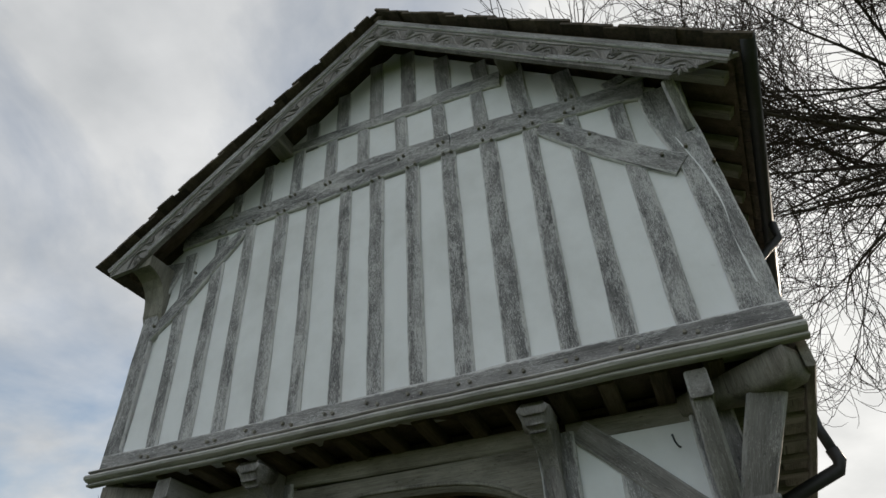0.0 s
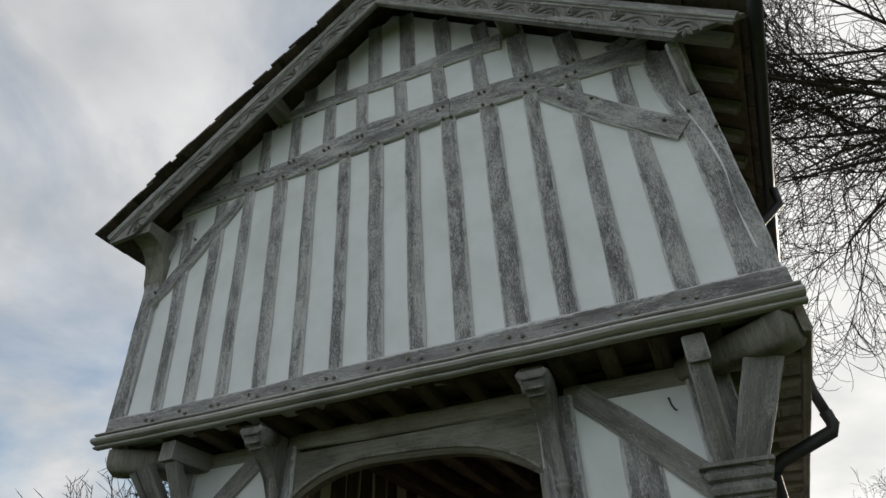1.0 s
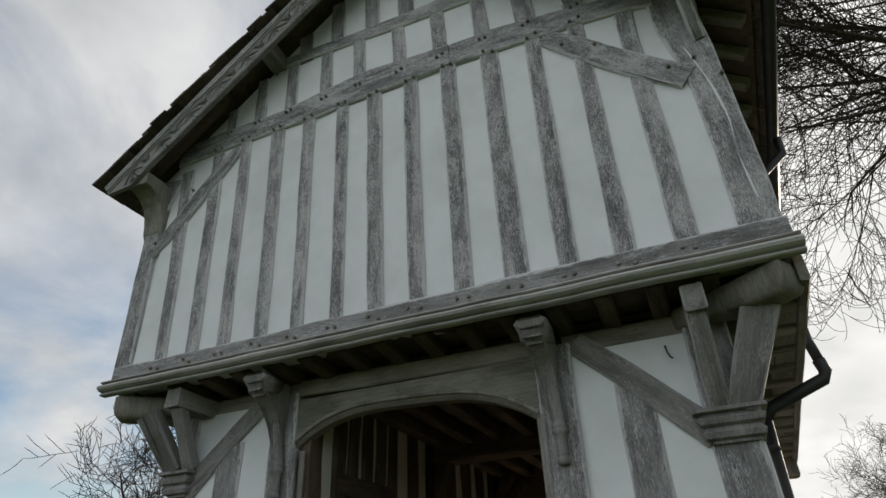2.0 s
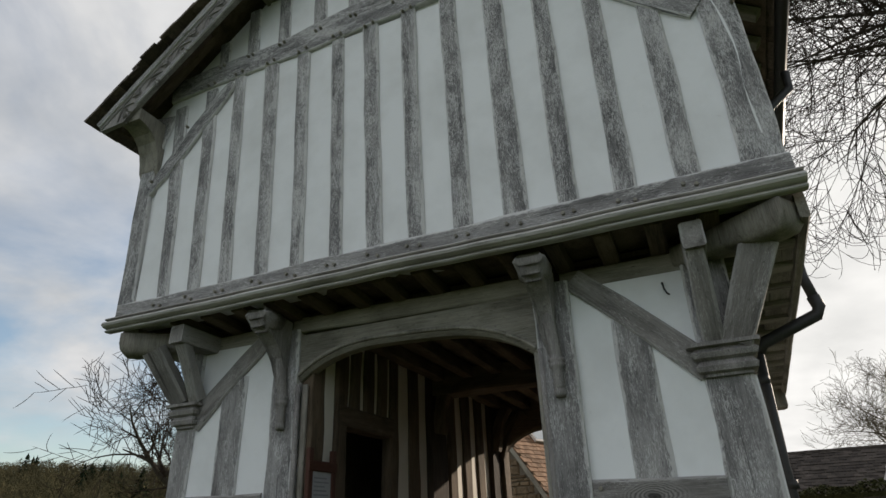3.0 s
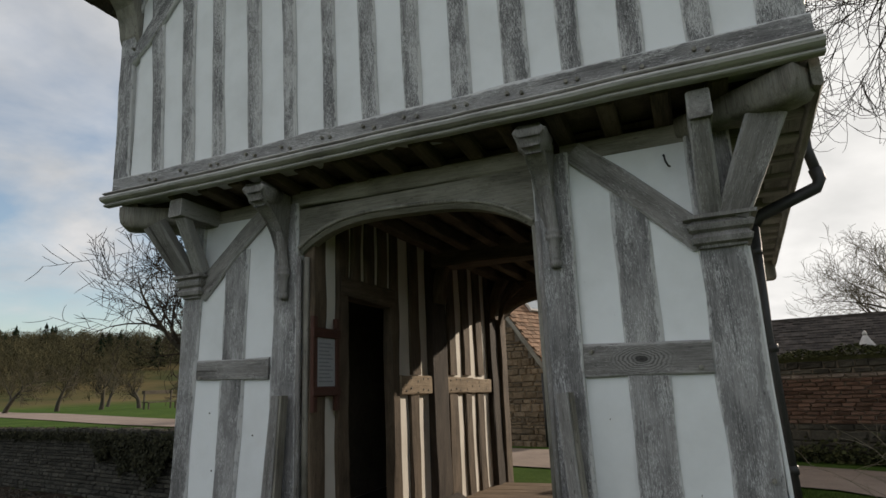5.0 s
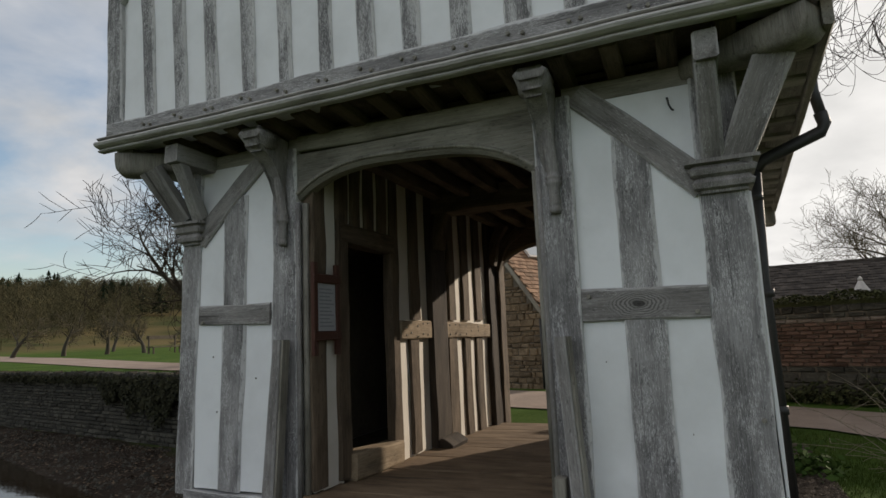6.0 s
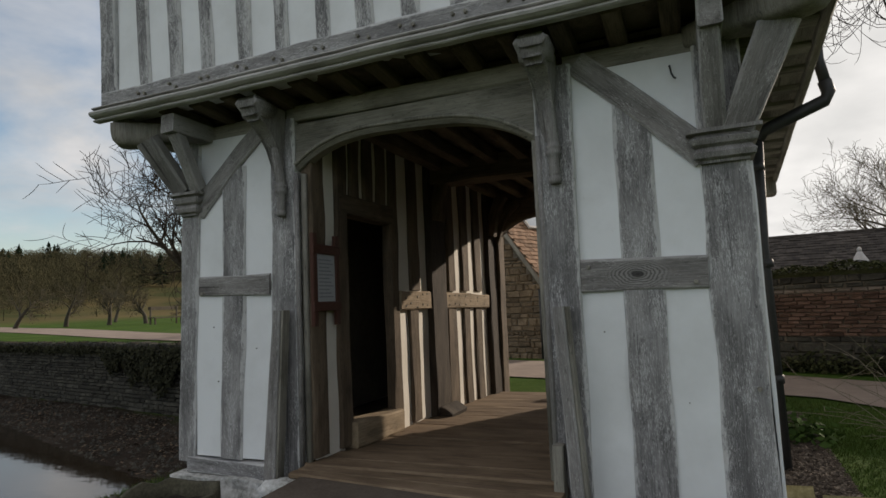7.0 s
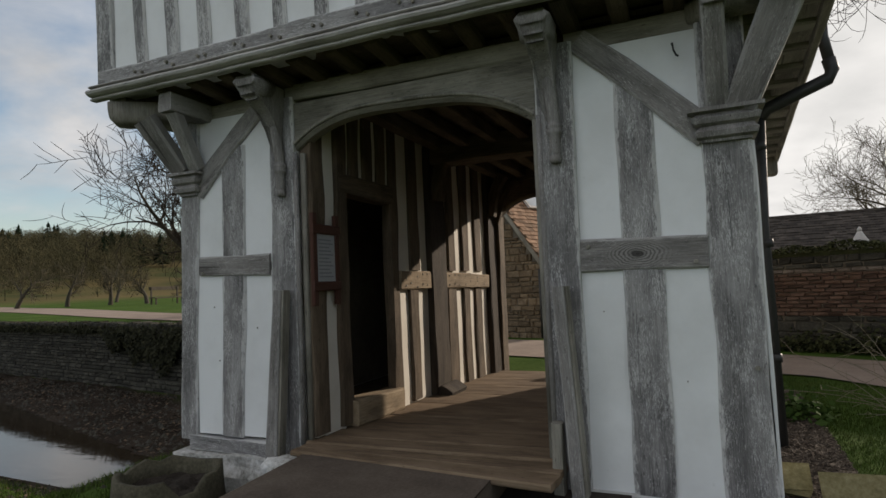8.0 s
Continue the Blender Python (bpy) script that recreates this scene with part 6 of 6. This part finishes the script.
# foreground shrub at the grass edge
shrub = thing("shrub", (1.95, 2.3, -0.32), "bare arching shrub with pale thin twigs", "shrub")
rnd2 = random.Random(9)
for k in range(34):
    verts, faces = [], []
    p = Vector((1.9 + rnd2.gauss(0, 0.12), 2.3 + rnd2.gauss(0, 0.12), -0.33))
    way = Vector((rnd2.gauss(-0.25, 0.45), rnd2.gauss(-0.15, 0.35), 1)).normalized()
    pts = [p.copy()]
    ln = rnd2.uniform(0.5, 1.5)
    for i in range(7):
        way = (way + Vector((way.x * 0.16, way.y * 0.16, -0.06)) + Vector((rnd2.gauss(0, 0.09), rnd2.gauss(0, 0.06), 0))).normalized()
        p = p + way * ln / 7
        pts.append(p.copy())
        if i > 2 and rnd2.random() < 0.6:
            q = p + Vector((rnd2.gauss(0, 0.15), rnd2.gauss(0, 0.15), rnd2.uniform(-0.05, 0.2)))
            tube_into(verts, faces, [p, (p + q) / 2 + Vector((0, 0, 0.02)), q], [0.0026, 0.0021, 0.0014], 3)
    tube_into(verts, faces, pts, [0.0052 - 0.0004 * i for i in range(8)], 4)
    piece("stem", mesh_of("stem", verts, faces, TWIG_PALE), shrub)

# park bench on the field
bench = thing("bench", (-34.1, 25.9, 1.0), "plain dark wooden bench on the grass", "bench")
BZ = ground_height(-34.1, 25.9)
for y in (25.2, 27.4):
    box("leg", (-34.4, y - 0.04, BZ - 0.05), (-34.3, y + 0.04, BZ + 1.22), BENCH_WOOD, bench, 0.01)
    box("leg", (-33.95, y - 0.04, BZ - 0.05), (-33.85, y + 0.04, BZ + 0.45), BENCH_WOOD, bench, 0.01)
box("seat", (-34.4, 25.05, BZ + 0.42), (-33.8, 27.55, BZ + 0.49), BENCH_WOOD, bench, 0.01)
box("backrest", (-34.42, 25.05, BZ + 0.98), (-34.36, 27.55, BZ + 1.22), BENCH_WOOD, bench, 0.01)

# woods on the hill
def woods():
    rnd = random.Random(3)
    verts, faces = [], []
    for k in range(1700):
        a = rnd.uniform(radians(40), radians(80))
        r = rnd.uniform(120, 240) if k % 30 else rnd.uniform(90, 120)
        if a < radians(51.5) and r < 165 and rnd.random() < 0.93:
            continue
        x, y = -r * math.sin(a), r * math.cos(a)
        z = ground_height(x, y)
        h, w = rnd.uniform(3.5, 7.5) if r > 120 else rnd.uniform(2.2, 4.2), rnd.uniform(1.8, 3.4)
        lift = rnd.uniform(0.05, 0.2)
        for q in range(150):
            u, v = rnd.random(), rnd.uniform(0, 6.28)
            rr = w * math.sqrt(rnd.random()) * math.sqrt(max(0.0, 1 - (2 * u - 1) ** 2)) * (1 + 0.35 * math.sin(3 * v + k))
            c = Vector((x + rr * math.cos(v), y + rr * math.sin(v), z + h * (lift + u * (1 - lift))))
            d = Vector((rnd.gauss(0, 0.35), rnd.gauss(0, 0.35), rnd.uniform(0.15, 0.9)))
            s = d.cross(Vector((rnd.gauss(0, 1), rnd.gauss(0, 1), 0.2))).normalized() * (rnd.uniform(0.04, 0.11) if r > 140 else rnd.uniform(0.015, 0.05))
            b = len(verts)
            verts += [c - s, c + s, c + d]
            faces.append((b, b + 1, b + 2))
        b = len(verts)
        t = Vector((0.12, 0, 0))
        verts += [Vector((x, y, z - 0.2)) - t, Vector((x, y, z - 0.2)) + t, Vector((x + rnd.uniform(-0.4, 0.4), y, z + h * 0.6))]
        faces.append((b, b + 1, b + 2))
    tagged(new("woodland", mesh_of("woodland", verts, faces, WOODS)), "brown leafless winter woodland on the hillside", "woods", kind="stuff")
    verts, faces = [], []
    for k in range(38):
        a, r = (rnd.uniform(radians(56.3), radians(63)), rnd.uniform(195, 235)) if k < 30 else (rnd.uniform(radians(49.5), radians(54.5)), rnd.uniform(150, 180))
        x, y = -r * math.sin(a), r * math.cos(a)
        z = ground_height(x, y)
        h = rnd.uniform(5, 9)
        for q in range(160):
            u, v = rnd.random(), rnd.uniform(0, 6.28)
            rr = (2.6 * (1 - u) ** 0.7 + 0.1) * rnd.uniform(0.6, 1.1)
            c = Vector((x, y, z + h * (0.1 + 0.9 * u)))
            tipv = c + Vector((rr * math.cos(v), rr * math.sin(v), -0.3))
            s = Vector((-math.sin(v), math.cos(v), 0)) * (0.5 * (1 - u) + 0.12)
            b = len(verts)
            verts += [c + Vector((0, 0, 0.5)), tipv - s, tipv + s]
            faces.append((b, b + 1, b + 2))
    tagged(new("conifers", mesh_of("conifers", verts, faces, CONIFER)), "dark conifers along the skyline of the hill", "woods", kind="stuff")


woods()

# ---- ground cover near the walk ----
def grass_patch(name, count, inside, label, hgt=(0.02, 0.055)):
    rnd = random.Random(17)
    verts, faces = [], []
    while count:
        x, y = rnd.uniform(0.6, 7), rnd.uniform(-1, 7)
        if not inside(x, y):
            continue
        count -= 1
        z, h, a = ground_height(x, y) - 0.005, rnd.uniform(*hgt), rnd.uniform(0, 6.28)
        w = Vector((math.cos(a), math.sin(a), 0)) * 0.004
        b = len(verts)
        base = Vector((x, y, z))
        verts += [base - w, base + w, base + Vector((rnd.gauss(0, 0.3) * h, rnd.gauss(0, 0.3) * h, h))]
        faces.append((b, b + 1, b + 2))
    tagged(new(name, mesh_of(name, verts, faces, BLADE)), label, "grass", kind="stuff")


def on_lawn(x, y):
    road_edge = 5.2 - 0.85 * (x - 1.45) if x < 2.1 else 4.55 - 0.61 * (x - 2.1)
    return x > 1.0 + 0.05 * noise.noise(Vector((x * 3, y * 3, 0))) and y < road_edge and x < 6.5


grass_patch("lawn_grass", 60000, on_lawn, "short green lawn grass beside the gatehouse")
gv, gf = [], []
rnd6 = random.Random(23)
for k in range(14000):
    x, y = rnd6.uniform(-11, -4.4), rnd6.uniform(-3.5, 1.7)
    if moat_depth(x, y) > -0.25 - 0.5 * rnd6.random() or y > 1.4:
        continue
    h, a = rnd6.uniform(0.04, 0.13), rnd6.uniform(0, 6.28)
    w = Vector((math.cos(a), math.sin(a), 0)) * 0.006
    c = Vector((x, y, ground_height(x, y) - 0.005))
    b = len(gv)
    gv += [c - w, c + w, c + Vector((rnd6.gauss(0, 0.4) * h, rnd6.gauss(0, 0.4) * h, h))]
    gf.append((b, b + 1, b + 2))
tagged(new("bank_grass", mesh_of("bank_grass", gv, gf, BLADE)), "rough grass on the near bank of the moat", "grass", kind="stuff")
chips_v, chips_f = [], []
rnd3 = random.Random(6)
for k in range(5200):
    x, y = rnd3.uniform(0.42, 0.98), rnd3.uniform(0.0, 4.2)
    c = Vector((x + 0.04 * y * 0.5, y, ground_height(x, y) + 0.012 + rnd3.uniform(0, 0.012)))
    a = rnd3.uniform(0, 6.28)
    u = Vector((math.cos(a), math.sin(a), rnd3.uniform(-0.4, 0.4))) * rnd3.uniform(0.008, 0.022)
    v = Vector((-math.sin(a), math.cos(a), rnd3.uniform(-0.5, 0.5))) * rnd3.uniform(0.005, 0.011)
    w = Vector((0, 0, 0.006))
    b = len(chips_v)
    chips_v += [c - u - v, c + u - v, c + u + v, c - u + v, c - u * 0.8 + w, c + u * 0.8 + w]
    chips_f += [(b, b + 1, b + 5, b + 4), (b + 2, b + 3, b + 4, b + 5), (b + 1, b + 2, b + 5), (b + 3, b, b + 4)]
tagged(new("wood_chips", mesh_of("wood_chips", chips_v, chips_f, GRAVEL)), "brown bark chips in the border along the wall", "mulch", kind="stuff")
strip("border", [(0.40, -0.2), (0.45, 2), (0.55, 4.4)], [(0.96, -0.2), (1.02, 2), (1.05, 4.4)], 0.012, GRAVEL, "bark-chip border between gatehouse and lawn", "border")
for (x, y, w, h, sd) in ((0.50, 0.42, 0.20, 0.14, 1), (0.84, 0.27, 0.40, 0.12, 2), (1.25, 0.24, 0.36, 0.11, 3)):
    v, f = stone_block(w, h, 0.2, sd + 400)
    o = new("edging_stone", mesh_of("edging_stone", v, f, PLINTH_OCHRE))
    o.matrix_basis = pose(x, y - 0.1, -0.29, 62, 0, 4)
    tagged(o, "yellowish lichened edging stone", "stone", "edging stones")
plant = thing("border_plant", (0.86, 2.8, -0.31), "small green leafy plant in the border", "plant")
rnd4 = random.Random(2)
piece("leaves", mesh_of("leaves", *leaf_heap(260, lambda: Vector((0.86 + rnd4.gauss(0, 0.14), 2.8 + rnd4.gauss(0, 0.2), -0.28 + abs(rnd4.gauss(0, 0.09)))), 0.05, rnd4), LEAF), plant)

# ---- roof tiles of the gatehouse, last ----
def tile_mesh(w, h, t):
    v = [(0, 0, 0), (w, 0, 0), (w, h, -t * 0.6), (0, h, -t * 0.6), (0, 0, t), (w, 0, t), (w, h, t * 0.4), (0, h, t * 0.4)]
    return mesh_of("tile", v, [(3, 2, 1, 0), (4, 5, 6, 7), (0, 1, 5, 4), (1, 2, 6, 5), (2, 3, 7, 6), (3, 0, 4, 7)], TILE)


TILE_ME = tile_mesh(0.21, 0.24, 0.03)
for sx in (-1, 1):
    up = Vector((-sx, 0, EAVE_SLOPE)).normalized()
    alongy = Vector((0, 1, 0))
    nrm = alongy.cross(up)
    nrm = nrm if nrm.z > 0 else -nrm
    foot = Vector((RIDGE_X + sx * 3.50, -0.90, 8.46 - EAVE_SLOPE * 3.50)) + nrm * 0.075
    slope_len = 3.50 * math.hypot(1, EAVE_SLOPE)
    n = int(slope_len / 0.155)
    verts, faces = [], []
    for i in range(n):
        for j in range(34):
            o = foot + up * (i * slope_len / n) + alongy * (j * 0.215 - (0.0 if i % 2 else 0.0) + random.uniform(-0.008, 0.008) + (random.uniform(-0.02, 0.02) if j == 0 else 0))
            o = o + nrm * random.uniform(0.0, 0.03) + Vector((eave_shift(sx, o.y) * (1 - i / n), 0, 0))
            tl = random.uniform(-2.0, 3.0)
            m = Matrix(((alongy.x, up.x, nrm.x, o.x), (alongy.y, up.y, nrm.y, o.y), (alongy.z, up.z, nrm.z, o.z), (0, 0, 0, 1)))
            m = m @ Matrix.Rotation(radians(tl), 4, "X") @ Matrix.Rotation(radians(random.uniform(-1.5, 1.5)), 4, "Z")
            if j < 5:
                piece("tile", TILE_ME, roof, m)
            else:
                b = len(verts)
                verts += [m @ v.co for v in TILE_ME.vertices]
                faces += [tuple(b + k for k in p.vertices) for p in TILE_ME.polygons]
    piece("tiles", mesh_of("tiles", verts, faces, TILE_STUFF), roof, kind="stuff")
for k in range(16):
    pipe("ridge_tile", [(RIDGE_X, -0.84 + k * 0.45, 8.53), (RIDGE_X, -0.41 + k * 0.45, 8.54)], 0.1, TILE, roof, 10)
